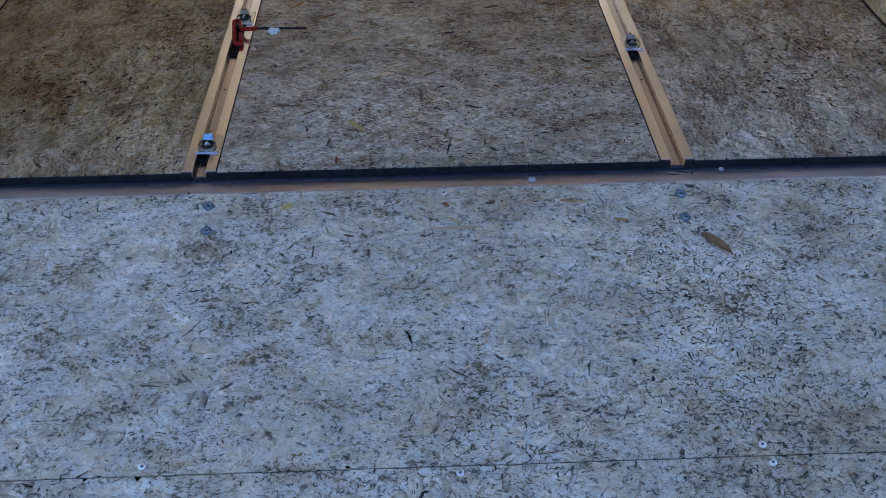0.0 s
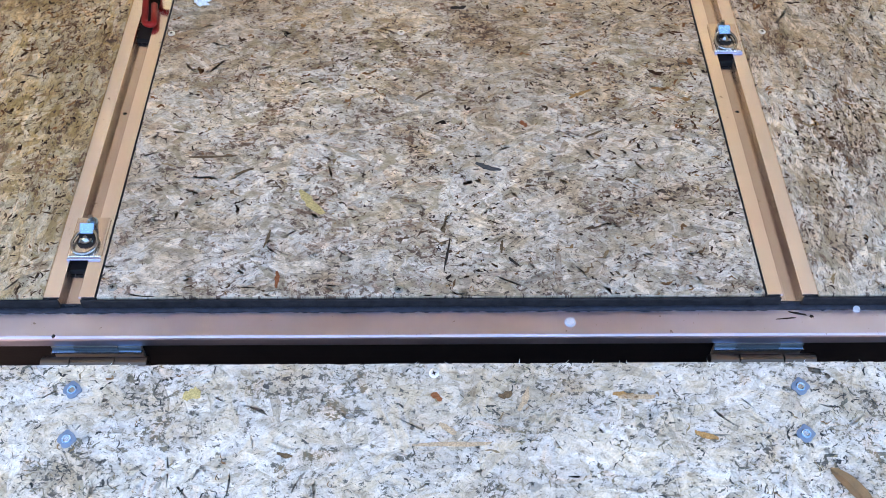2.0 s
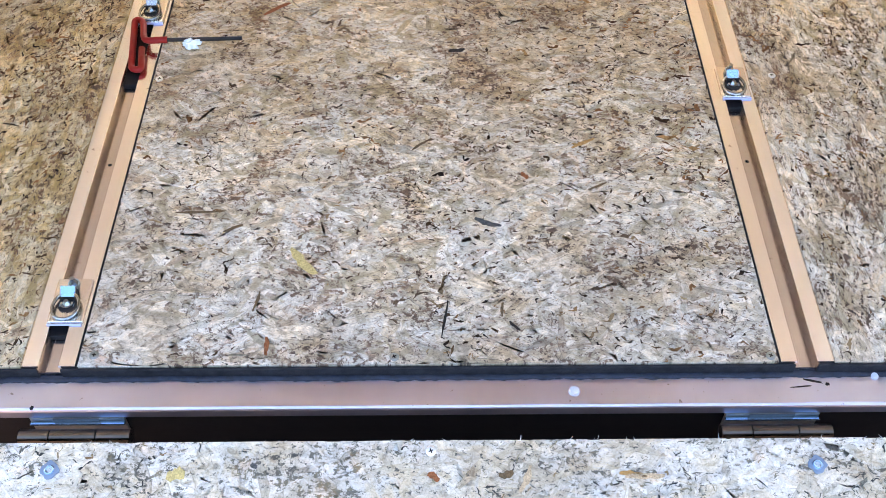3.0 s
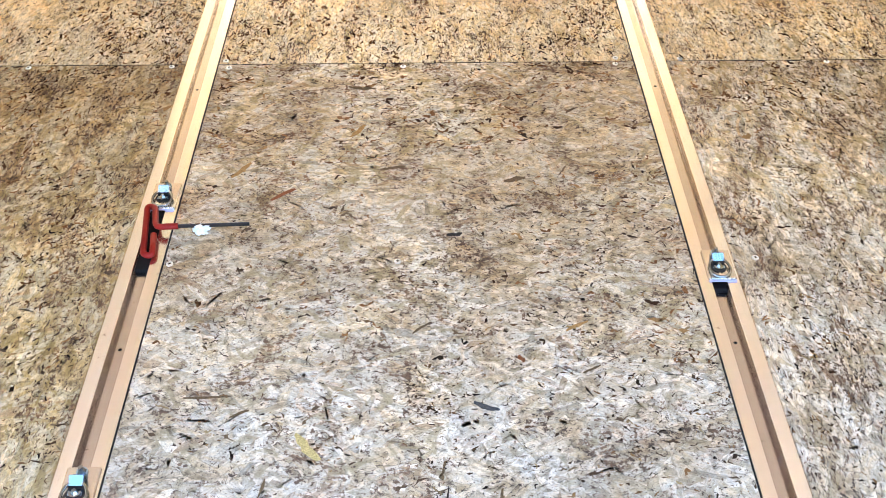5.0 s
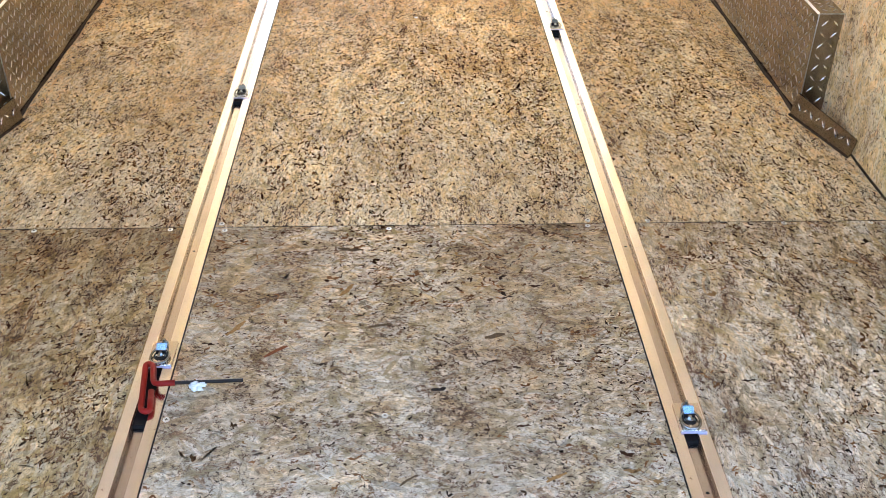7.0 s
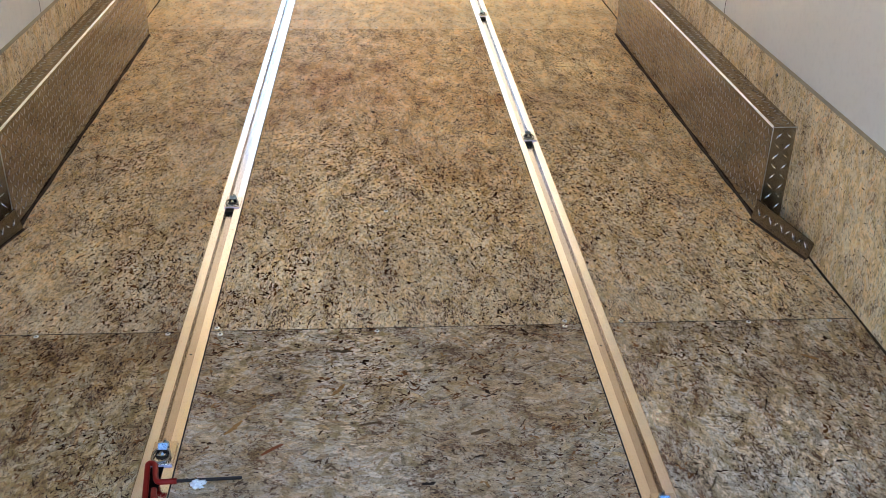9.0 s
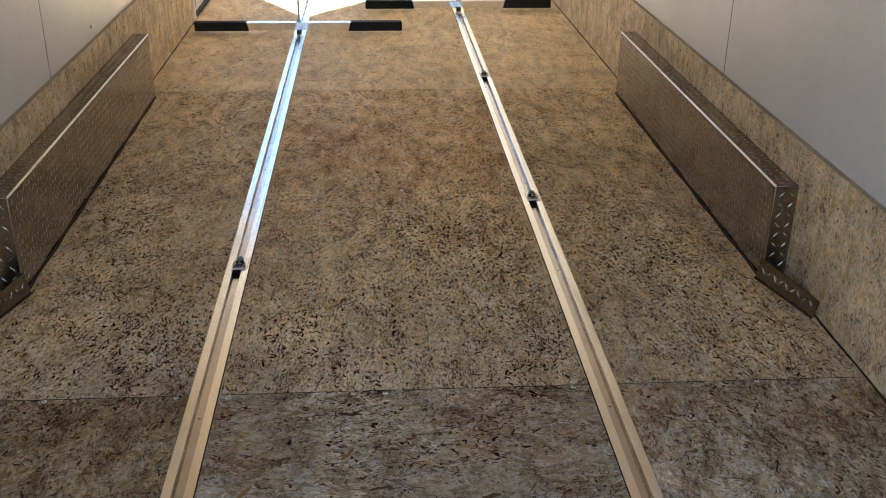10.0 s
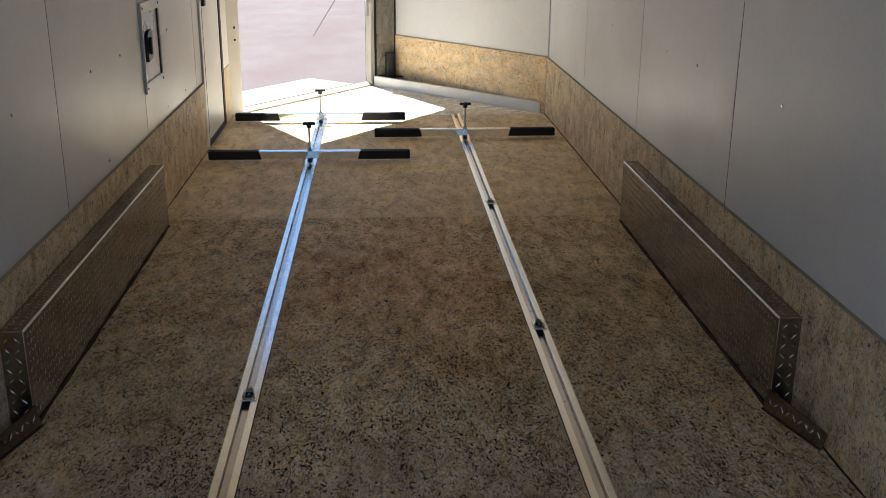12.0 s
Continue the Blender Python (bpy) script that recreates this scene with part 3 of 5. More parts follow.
def ground_material():
    k = Nodes("pink_pavement")
    co = k.node("TexCoord").outputs["Object"]
    n1 = k.noise(co, 0.7, 5.0, 0.6).outputs[0]
    n2 = k.noise(co, 60.0, 4.0, 0.6).outputs[0]
    n3 = k.noise(k.node("VectorMath", {0: co, 1: (2.2, 1.1, 1)}, operation="MULTIPLY").outputs[0], 1.0, 4.0, 0.6).outputs[0]
    c = k.ramp(n1, [(0.32, (0.066, 0.039, 0.034)), (0.5, (0.072, 0.047, 0.042)), (0.68, (0.080, 0.057, 0.051))])
    c = k.mix(1.0, c, k.ramp(n2, [(0.3, 0.75), (0.6, 1.05)]), "MULTIPLY")
    c = k.mix(1.0, c, k.ramp(n3, [(0.38, (0.94, 0.80, 0.76)), (0.55, (1.0, 0.98, 0.95)), (0.66, (1.08, 1.09, 1.08))]), "MULTIPLY")
    k.bump(n2, 0.3, 0.004)
    return k.set(Base_Color=c, Roughness=0.85)


GROUND = ground_material()


# ---------------------------------------------------------------- strands of the boards
def clumps(rng, scale=7.0, waves=14):
    """A soft random field over the plane, about -1 to 1, in which flecks gather."""
    k = rng.normal(0, scale, (waves, 2))
    ph = rng.uniform(0, 6.28, waves)
    return lambda x, y: sum(np.cos(a * x + b * y + c) for (a, b), c in zip(k, ph)) / math.sqrt(waves / 2)


def strands(name, parent, field, material, per_m2, length, width, angle, spread, z, seed, sections=4, curl=0.25, clump=0.0, stray=0.25, put=None, label="", thin=None, rough=0.45, flip=False):
    """Many flat ragged strands in the field (x0, x1, y0, y1), each one an island, lying at heights between z[0] and z[1]."""
    rng = np.random.default_rng(seed)
    x0, x1, y0, y1 = field
    n = int((x1 - x0) * (y1 - y0) * per_m2)
    cx, cy = rng.uniform(x0, x1, n * 3), rng.uniform(y0, y1, n * 3)
    if clump:
        f = clumps(rng)(cx, cy) * 0.7 + clumps(rng, 22.0)(cx, cy) * 0.7
        keep = rng.random(n * 3) < np.clip(0.33 + clump * f * 0.5, 0.02, 1.0)
        cx, cy = cx[keep], cy[keep]
    if thin is not None:
        keep = rng.random(len(cx)) < thin(cx, cy)
        cx, cy = cx[keep], cy[keep]
    cx, cy = cx[:n], cy[:n]
    n = len(cx)
    big = rng.random(n) ** 1.7
    ln = length[0] + (length[1] - length[0]) * big
    wd = width[0] + (width[1] - width[0]) * np.clip(0.6 * big + 0.5 * rng.random(n) ** 1.5, 0, 1)
    ang = angle + spread * (rng.random(n) - 0.5)
    lost = rng.random(n) < stray
    ang[lost] = rng.uniform(0, math.pi, lost.sum())
    k = sections
    u = np.linspace(-0.5, 0.5, k)[None, :] * ln[:, None]
    belly = np.sin(np.linspace(0.12, math.pi - 0.12, k))[None, :] ** 0.5
    top = wd[:, None] * 0.5 * belly * rng.uniform(rough, 1.2, (n, k))
    low = -wd[:, None] * 0.5 * belly * rng.uniform(rough, 1.2, (n, k))
    bend = curl * wd[:, None] * (rng.normal(0, 0.4, (n, k)) + np.linspace(-1, 1, k)[None, :] ** 2 * rng.normal(0, 1.0, (n, 1)))
    slant = wd[:, None] * rng.normal(0, 0.5, (n, 1))
    U = np.stack([u + slant, u - slant], 2)
    V = np.stack([top + bend, low + bend], 2)
    c, s = np.cos(ang)[:, None, None], np.sin(ang)[:, None, None]
    X = np.clip(cx[:, None, None] + U * c - V * s, x0, x1)
    Y = np.clip(cy[:, None, None] + U * s + V * c, y0, y1)
    h = rng.uniform(z[0], z[1], n)
    Z = h[:, None, None] + np.zeros_like(X)
    co = np.stack([X, Y, Z], 3).reshape(-1, 3)
    if put is not None:
        co = put(co)
    base = (np.arange(n) * k * 2)[:, None] + (np.arange(k - 1) * 2)[None, :]
    quads = np.stack([base + 1, base + 3, base + 2, base], 2).reshape(-1, 4)
    px, py = X.reshape(-1)[quads], Y.reshape(-1)[quads]
    area = (px[:, 2] - px[:, 0]) * (py[:, 3] - py[:, 1]) - (py[:, 2] - py[:, 0]) * (px[:, 3] - px[:, 1])
    wrong = (area < 0) != flip
    quads[wrong] = quads[wrong][:, ::-1]
    quads = quads.reshape(-1)
    me = bpy.data.meshes.new(name)
    me.vertices.add(n * k * 2)
    me.vertices.foreach_set("co", co.astype(np.float32).reshape(-1))
    me.loops.add(len(quads))
    me.loops.foreach_set("vertex_index", quads.astype(np.int32))
    m = n * (k - 1)
    me.polygons.add(m)
    me.polygons.foreach_set("loop_start", (np.arange(m) * 4).astype(np.int32))
    me.update(calc_edges=True)
    uv = np.stack([U.reshape(-1), np.tile(np.array([1.0, -1.0]), n * k)], 1)[quads]
    layer = me.uv_layers.new(name="strand")
    layer.data.foreach_set("uv", uv.astype(np.float32).reshape(-1))
    me.materials.append(material)
    ob = new(name, me)
    ob.parent = parent
    ob["kind"] = "stuff"
    if label:
        ob["label"] = label
    return ob


# ---------------------------------------------------------------- plan
W = 1.062            # face of the kick boards
KICK = 0.384
REAR = -0.045        # rear edge of the floor boards
HEIGHT = 2.13
DECK = -0.50         # ground below the floor
NOSE_R, NOSE_L = (W, 5.90), (-W, 5.88)
TIP_R, TIP_L = (0.055, 7.20), (-0.125, 7.13)
RAILS = (-0.456, 0.444)
RAIL_W = 0.063


def along(p0, p1):
    """Local frame of a wall: x along from p0 to p1, y out of the room, z up."""
    d = Vector((p1[0] - p0[0], p1[1] - p0[1], 0))
    x = d.normalized()
    y = Vector((-x.y, x.x, 0))
    m = Matrix(((x.x, y.x, 0, p0[0]), (x.y, y.y, 0, p0[1]), (0, 0, 1, 0), (0, 0, 0, 1)))
    return m, d.length


# ---------------------------------------------------------------- ground
bm = bmesh.new()
box(bm, -600, 600, -600, 600, DECK - 0.5, DECK)
ground = part("ground", bm, GROUND)
tagged(ground, "pale pink sunlit pavement outside the trailer", "pavement", kind="structure")

bm = bmesh.new()
prism(bm, [(-1.09, 15.0), (-1.075, 15.0), (-0.99, 24.0), (-1.01, 24.0)], "z", DECK + 0.004, DECK + 0.006)
part("joint", bm, JOINT, ground, "filled joint in the pavement")

# ---------------------------------------------------------------- floor
floor = thing("floor")
tagged(floor, "weathered strand board floor in screwed-down sheets", "floor", kind="structure")
GAP = 0.0022
xs = [(-W, RAILS[0] - RAIL_W / 2 - 0.0018), (RAILS[0] + RAIL_W / 2 + 0.0018, RAILS[1] - RAIL_W / 2 - 0.0018), (RAILS[1] + RAIL_W / 2 + 0.0018, W)]
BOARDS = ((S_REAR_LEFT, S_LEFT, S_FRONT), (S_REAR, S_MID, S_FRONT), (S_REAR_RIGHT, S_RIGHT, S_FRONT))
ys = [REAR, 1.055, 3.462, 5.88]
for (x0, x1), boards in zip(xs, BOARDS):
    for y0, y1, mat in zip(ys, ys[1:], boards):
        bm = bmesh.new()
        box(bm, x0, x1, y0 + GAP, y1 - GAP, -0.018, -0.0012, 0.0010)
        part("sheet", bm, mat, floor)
# pressed strands and bark flecks on the sheets
SHORT = ((0.014, 0.056), (0.005, 0.017))
SEEN = (-0.0008, -0.0001)
FLECK = (-0.0001, 0.0004)
for i, (x0, x1) in enumerate(xs):
    x0, x1 = x0 + 0.0005, x1 - 0.0005
    rear, mid_ = BOARDS[i][:2]
    turn = (1.0, 0.0, 2.0)[i]
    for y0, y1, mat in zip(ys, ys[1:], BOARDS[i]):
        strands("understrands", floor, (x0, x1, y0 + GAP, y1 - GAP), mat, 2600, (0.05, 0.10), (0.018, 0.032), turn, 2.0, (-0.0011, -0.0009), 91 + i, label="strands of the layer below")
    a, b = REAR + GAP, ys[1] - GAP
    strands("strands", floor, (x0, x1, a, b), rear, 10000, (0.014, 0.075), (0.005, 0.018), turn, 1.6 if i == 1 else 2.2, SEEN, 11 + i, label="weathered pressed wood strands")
    strands("flecks", floor, (x0, x1, a, b), CHIPS, (2700, 2000, 2500)[i], (0.0026, 0.0115), (0.0012, 0.0036), turn, 2.0, FLECK, 21 + i, 5, 0.8, 0.8, label="brown bark flecks", rough=0.25)
    strands("flecks", floor, (x0, x1, a, b), SOFT_CHIPS, (560, 300, 480)[i], (0.006, 0.024), (0.0018, 0.0056), turn, 1.6, FLECK, 27 + i, 6, 0.8, 0.8, label="dark splinters", rough=0.15)
    strands("flecks", floor, (x0, x1, 0.25, b), RUST_CHIPS, (1300, 800, 1000)[i], (0.006, 0.022), (0.0022, 0.0060), turn, 2.2, FLECK, 29 + i, 6, 0.9, 1.3, label="rust-brown flakes of bark", rough=0.15)
    a, b = ys[1] + GAP, ys[2] - GAP
    strands("strands", floor, (x0, x1, a, b), mid_, 9000, *SHORT, 1.57, 1.9, SEEN, 31 + i, label="brown pressed wood strands")
    c = 2.25
    strands("flecks", floor, (x0, x1, a, c), CHIPS, 900, (0.004, 0.015), (0.0022, 0.0052), 1.57, 1.5, FLECK, 41 + i, 5, 0.5, 0.7, label="dark bark flecks", rough=0.25)
    strands("flecks", floor, (x0, x1, a, c), SOFT_CHIPS, 1200, (0.004, 0.016), (0.0022, 0.0056), 1.57, 2.0, FLECK, 241 + i, 5, 0.5, 0.8, label="brown bark flecks", rough=0.25)
    strands("flecks", floor, (x0, x1, a, c), RUST_CHIPS, 1500, (0.006, 0.020), (0.0026, 0.0068), 1.57, 1.5, FLECK, 44 + i, 5, 0.5, 1.3, label="brown bark flecks", rough=0.25)
    strands("flecks", floor, (x0, x1, c, b), CHIPS, 800, (0.006, 0.022), (0.0028, 0.0066), 1.57, 1.5, FLECK, 141 + i, 5, 0.5, 0.75, label="dark bark flecks", rough=0.2)
    strands("flecks", floor, (x0, x1, c, b), SOFT_CHIPS, 800, (0.007, 0.024), (0.0028, 0.0074), 1.57, 1.5, FLECK, 144 + i, 5, 0.5, 0.75, label="brown bark flecks", rough=0.2)
    strands("flecks", floor, (x0, x1, a, b), CHIPS, 200, (0.008, 0.022), (0.0026, 0.0070), 1.57, 1.5, FLECK, 47 + i, 6, 0.6, 0.7, label="brown splinters", rough=0.2)
    a, b = ys[2] + GAP, ys[3] - GAP
    strands("strands", floor, (x0, x1, a, b), S_FRONT, 5500, (0.018, 0.075), (0.006, 0.018), 1.57, 1.9, SEEN, 51 + i, label="tan pressed wood strands")
    strands("flecks", floor, (x0, x1, a, b), SOFT_CHIPS, 900, (0.005, 0.018), (0.0024, 0.0066), 1.57, 1.5, FLECK, 57 + i, 5, 0.5, 0.6, label="dark bark flecks", rough=0.2)
# single strands and splinters that stand out
def flake(parent, x, y, ln, wd, turn, material):
    rnd = random.Random(int(x * 977 + y * 3331))
    bm = bmesh.new()
    n = 9
    top, low = [], []
    for q in range(n):
        f = q / (n - 1)
        b = math.sin(math.pi * min(0.94, max(0.06, f))) ** 0.45
        sway = 0.12 * wd * math.sin(5 * f + x * 30)
        top.append((ln * (f - 0.5), sway + wd * 0.5 * b * rnd.uniform(0.55, 1.1)))
        low.append((ln * (f - 0.5) + rnd.uniform(-0.04, 0.04) * ln, sway - wd * 0.5 * b * rnd.uniform(0.55, 1.1)))
    prism(bm, low + top[::-1], "z", 0.0, 0.0004)
    ob = part("flake", bm, material, parent)
    ob.matrix_basis = pose(x, y, 0.0, 0, 0, turn)
    return ob


SPLINTER, YELLOW = chip_material("splinter_brown", [(0.0, (0.13, 0.085, 0.045)), (1.0, (0.15, 0.095, 0.05))]), chip_material("yellow_strand", [(0.0, (0.50, 0.38, 0.15)), (1.0, (0.52, 0.40, 0.17))])
KNOT, RUSTY = chip_material("grey_knot", [(0.0, (0.075, 0.070, 0.066)), (1.0, (0.085, 0.08, 0.074))]), chip_material("rusty_strand", [(0.0, (0.24, 0.085, 0.035)), (1.0, (0.26, 0.095, 0.04))])
OCHRE, DARK = chip_material("ochre_strand", [(0.0, (0.36, 0.20, 0.07)), (1.0, (0.38, 0.21, 0.08))]), chip_material("dark_splinter", [(0.0, (0.035, 0.028, 0.022)), (1.0, (0.04, 0.03, 0.024))])
TANSTRAND = chip_material("tan_strand", [(0.0, (0.46, 0.33, 0.20)), (1.0, (0.48, 0.35, 0.22))])
for row in ((-0.311, 0.200, 0.068, 0.0048, 1, SPLINTER), (-0.264, 0.171, 0.028, 0.0056, 25, SPLINTER), (-0.168, 0.114, 0.057, 0.0160, -48, YELLOW), (0.072, 0.178, 0.038, 0.0100, -21, KNOT),
            (0.126, 0.264, 0.014, 0.0085, -67, RUSTY), (0.213, 0.327, 0.040, 0.0066, 31, OCHRE), (0.014, 0.023, 0.053, 0.0036, -98, DARK), (0.085, 0.036, 0.022, 0.0046, -96, SPLINTER),
            (0.099, 0.011, 0.018, 0.0050, -50, DARK), (-0.201, -0.016, 0.027, 0.0070, -83, RUSTY), (0.225, 0.243, 0.031, 0.0042, 30, SPLINTER), (-0.016, 0.327, 0.036, 0.0050, 40, SPLINTER)):
    flake(floor, *row)
for row in ((-0.220, 0.050, 0.031, 0.0046, -100, SPLINTER), (-0.131, 0.963, 0.052, 0.0120, -8, SPLINTER), (-0.133, 0.821, 0.044, 0.0120, 56, OCHRE), (0.145, 0.675, 0.039, 0.0140, 11, SPLINTER),
            (-0.253, 0.639, 0.049, 0.0110, 38, RUSTY), (0.037, 0.533, 0.026, 0.0100, 12, DARK), (-0.331, 0.708, 0.051, 0.0130, 53, OCHRE), (0.887, 0.901, 0.038, 0.0120, -29, OCHRE), (-0.066, 0.710, 0.041, 0.0080, 6, SPLINTER)):
    flake(floor, *row)
# nose sheet, cut to the taper
bm = bmesh.new()
prism(bm, [(-W, 5.882), (W, 5.882), (TIP_R[0], TIP_R[1] - 0.02), (TIP_L[0], TIP_L[1] - 0.02)], "z", -0.018, 0.0)
part("sheet", bm, OSB_TIP, floor)
# dirt-filled joints between the sheets
for y0 in ys[1:3]:
    bm = bmesh.new()
    for x0, x1 in xs:
        box(bm, x0, x1, y0 - GAP - 0.0004, y0 + GAP + 0.0004, -0.012, -0.0022)
    part("joint_dirt", bm, BLACK, floor, "dark dirt packed in the joint")
# chassis below the boards
bm = bmesh.new()
prism(bm, [(-W - 0.05, REAR - 0.005), (W + 0.05, REAR - 0.005), (W + 0.05, 5.9), (0.1, 7.3), (-0.15, 7.3), (-W - 0.05, 5.9)], "z", -0.16, -0.0225)
part("subfloor", bm, FRAME, floor, "dark chassis below the boards")
# edge of the boards, dark with dirt and with painted shade
bm = bmesh.new()
for x0, x1 in ((-W, RAILS[0] - 0.0135), (RAILS[0] + 0.0135, RAILS[1] - 0.0135), (RAILS[1] + 0.0135, W)):
    box(bm, x0, x1, REAR - 0.003, REAR + 0.0008, -0.018, -0.0022, 0.001)
part("edge_seal", bm, OSB_EDGE, floor, "grimy edge of the boards, darkened for shade")


def floor_screw(x, y, mat=SCREW, r=0.0058, z=0.0):
    s = thing("screw", pose(x, y, z))
    bm = bmesh.new()
    rod(bm, (0, 0, -0.004), (0, 0, 0.0005), r, 14)
    rod(bm, (0, 0, 0.0005), (0, 0, 0.0013), r, 14, r * 0.7)
    part("head", bm, mat, s)
    bm = bmesh.new()
    for w, h in ((r * 0.9, r * 0.22), (r * 0.22, r * 0.9)):
        box(bm, -w / 2, w / 2, -h / 2, h / 2, 0.0012, 0.0016)
    part("recess", bm, FRAME, s)
    return tagged(s, "small cross-head screw sunk in the strand board", "screw", "screws in the floor")


first = floor_screw(-0.054, 0.470)
for x, y in ((-0.413, 0.469), (0.513, 0.47), (-0.800, 1.045), (-0.515, 1.045), (-0.410, 1.066), (-0.053, 1.040), (0.373, 1.044), (0.376, 1.066),
             (0.506, 1.062), (-0.024, 1.65), (0.80, 1.046), (0.02, 2.26), (-0.41, 3.45), (-0.04, 3.478), (0.38, 3.45), (0.62, 3.45), (-0.70, 3.478),
             (0.0, 4.1), (-0.4, 1.04), (0.99, 1.045)):
    copy_thing(first, pose(x, y, 0, 0, 0, random.uniform(0, 90)))
dull = floor_screw(-0.405, -0.028, DULLSCREW)
tagged(dull, "dull grey cross-head screw sunk in the bleached board", "screw", "screws in the floor")
for x, y in ((-0.047, -0.033), (0.402, -0.035), (0.56, -0.033), (-0.60, -0.03)):
    copy_thing(dull, pose(x, y, 0, 0, 0, random.uniform(0, 90)))


# ---------------------------------------------------------------- rails
def rail(x):
    r = thing("tie_down_rail", pose(x, 0, 0))
    w, s, c, h, top = RAIL_W / 2, 0.0118, 0.0150, 0.0175, 0.0015
    bot = top - h
    deep = top - 0.0145
    lip = top - 0.0032
    out = [(-w, bot), (w, bot), (w, top - 0.0006), (w - 0.0006, top), (s + 0.0006, top), (s, top - 0.0006), (s, lip), (c, lip), (c, deep),
           (-c, deep), (-c, lip), (-s, lip), (-s, top - 0.0006), (-s - 0.0006, top), (-w + 0.0006, top), (-w, top - 0.0006)]
    bm = bmesh.new()
    prism(bm, out, "y", REAR + 0.001, 5.93)
    part("channel", bm, RAIL, r)
    # darker strip: the slot's shade is put into its colour
    bm = bmesh.new()
    box(bm, -c + 0.0002, c - 0.0002, REAR + 0.001, 5.93, deep + 0.0001, deep + 0.0012)
    part("slot_floor", bm, SLOT, r, "slot floor strip, darkened for the shade in the slot")
    bm = bmesh.new()
    for sx in (-1, 1):
        box(bm, sx * (w + 0.0009) - 0.0008, sx * (w + 0.0009) + 0.0008, REAR, 5.93, -0.017, -0.0025)
    part("side_seal", bm, BLACK, r, "black seam beside the rail")
    for i in range(9):
        bm = bmesh.new()
        rod(bm, (0, 0.30 + 0.68 * i, deep - 0.001), (0, 0.30 + 0.68 * i, deep + 0.0012), 0.005, 10, 0.003)
        part("rivet", bm, ZINC, r)
    return tagged(r, "slotted bare aluminium tie-down rail set in the floor", "rail", "rails in the floor")


for x in RAILS:
    rail(x)


# ---------------------------------------------------------------- sliding rings
def slider():
    s = thing("tie_down_ring")
    bm = bmesh.new()
    box(bm, -0.016, 0.0275, -0.034, 0.033, 0.0016, 0.0046, 0.0012)
    part("base_plate", bm, PLATE, s, "flat sliding base plate")
    bm = bmesh.new()
    box(bm, -0.0155, 0.0270, -0.0385, -0.0342, 0.0016, 0.0042, 0.001)
    part("end_lip", bm, LIP, s, "bluish zinc end lip")
    bm = bmesh.new()
    rod(bm, (0.005, 0.024, 0.004), (0.005, 0.024, 0.0065), 0.0075, 18)
    part("washer", bm, ZINC, s)
    bm = bmesh.new()
    rod(bm, (0.005, 0.024, 0.0065), (0.005, 0.024, 0.013), 0.0060, 6, 0.0034)
    rod(bm, (0.005, 0.024, 0.013), (0.005, 0.024, 0.0165), 0.0030, 12)
    part("nut", bm, RINGSTEEL, s)
    # clip bent over the ring
    prof = [(-0.012, 0.0045), (-0.012, 0.0065), (-0.004, 0.0068), (-0.001, 0.0098), (0.0105, 0.0182), (0.016, 0.0095), (0.020, 0.0065), (0.020, 0.0045),
            (0.015, 0.0045), (0.0100, 0.0150), (0.001, 0.0082), (-0.002, 0.0048)]
    bm = bmesh.new()
    prism(bm, prof, "x", -0.0050, 0.0130)
    part("clip", bm, ZINC, s, "bent zinc clip over the ring")
    bm = bmesh.new()
    rod(bm, (0.004, -0.008, 0.0066), (0.004, -0.008, 0.0085), 0.0080, 20)
    rod(bm, (0.004, -0.008, 0.0085), (0.004, -0.008, 0.0125), 0.0060, 6, 0.0030)
    part("bolt", bm, RINGSTEEL, s)
    # disc added to darken the seat of the bolt
    bm = bmesh.new()
    rod(bm, (0.004, -0.008, 0.0045), (0.004, -0.008, 0.0065), 0.0118, 24)
    part("contrast_disc", bm, BLACK, s, "black disc added under the bolt for contrast")
    # shade inside the clip, built as a black box
    bm = bmesh.new()
    box(bm, -0.0052, 0.0132, -0.0040, -0.0015, 0.0062, 0.0120)
    part("clip_mouth_shade", bm, PIT, s, "black box painting the shade in the clip's mouth")
    # the ring: a flattened D
    pts = []
    for i in range(28):
        a = 2 * math.pi * i / 28
        x = 0.0160 * math.cos(a) * (1 - 0.12 * math.sin(a))
        y = -0.0125 + 0.0192 * math.sin(a)
        pts.append((x + 0.004, y, 0.0115 - 0.10 * (0.012 - y)))
    bm = bmesh.new()
    tube(bm, pts, 0.0022, 8, True)
    part("ring", bm, RINGSTEEL, s, "oval zinc wire ring", smooth=True)
    # block below the plate, its black end painting the slot's dark reflection
    bm = bmesh.new()
    box(bm, -0.0120, 0.0120, -0.050, 0.036, -0.0116, -0.0032, 0.001)
    part("slot_block", bm, PIT, s, "dark sliding block, drawn out for the slot's dark reflection")
    return tagged(s, "zinc-plated tie-down ring on a sliding plate in a rail", "tie-down ring", "rings in the rails")


ring = slider()
ring.matrix_basis = pose(RAILS[0], 0.052, 0)
for x, y in ((RAILS[0], 0.635), (RAILS[0], 1.715), (RAILS[1], 0.452), (RAILS[1], 2.185), (RAILS[1], 3.69)):
    twin = copy_thing(ring, pose(x, y, 0, 0, 0, random.uniform(-2, 2)))
    if (x, y) == (RAILS[0], 0.635):
        # no real bar: black strip for the key's shade in the slot
        bm = bmesh.new()
        box(bm, -0.0112, 0.0112, -0.175, -0.052, -0.0116, -0.0036, 0.001)
        part("slot_shade", bm, PIT, twin, "black strip painting the shade in the slot under the key")

# ---------------------------------------------------------------- hex key
key = thing("hex_key", pose(-0.455, 0.54, 0.0025))
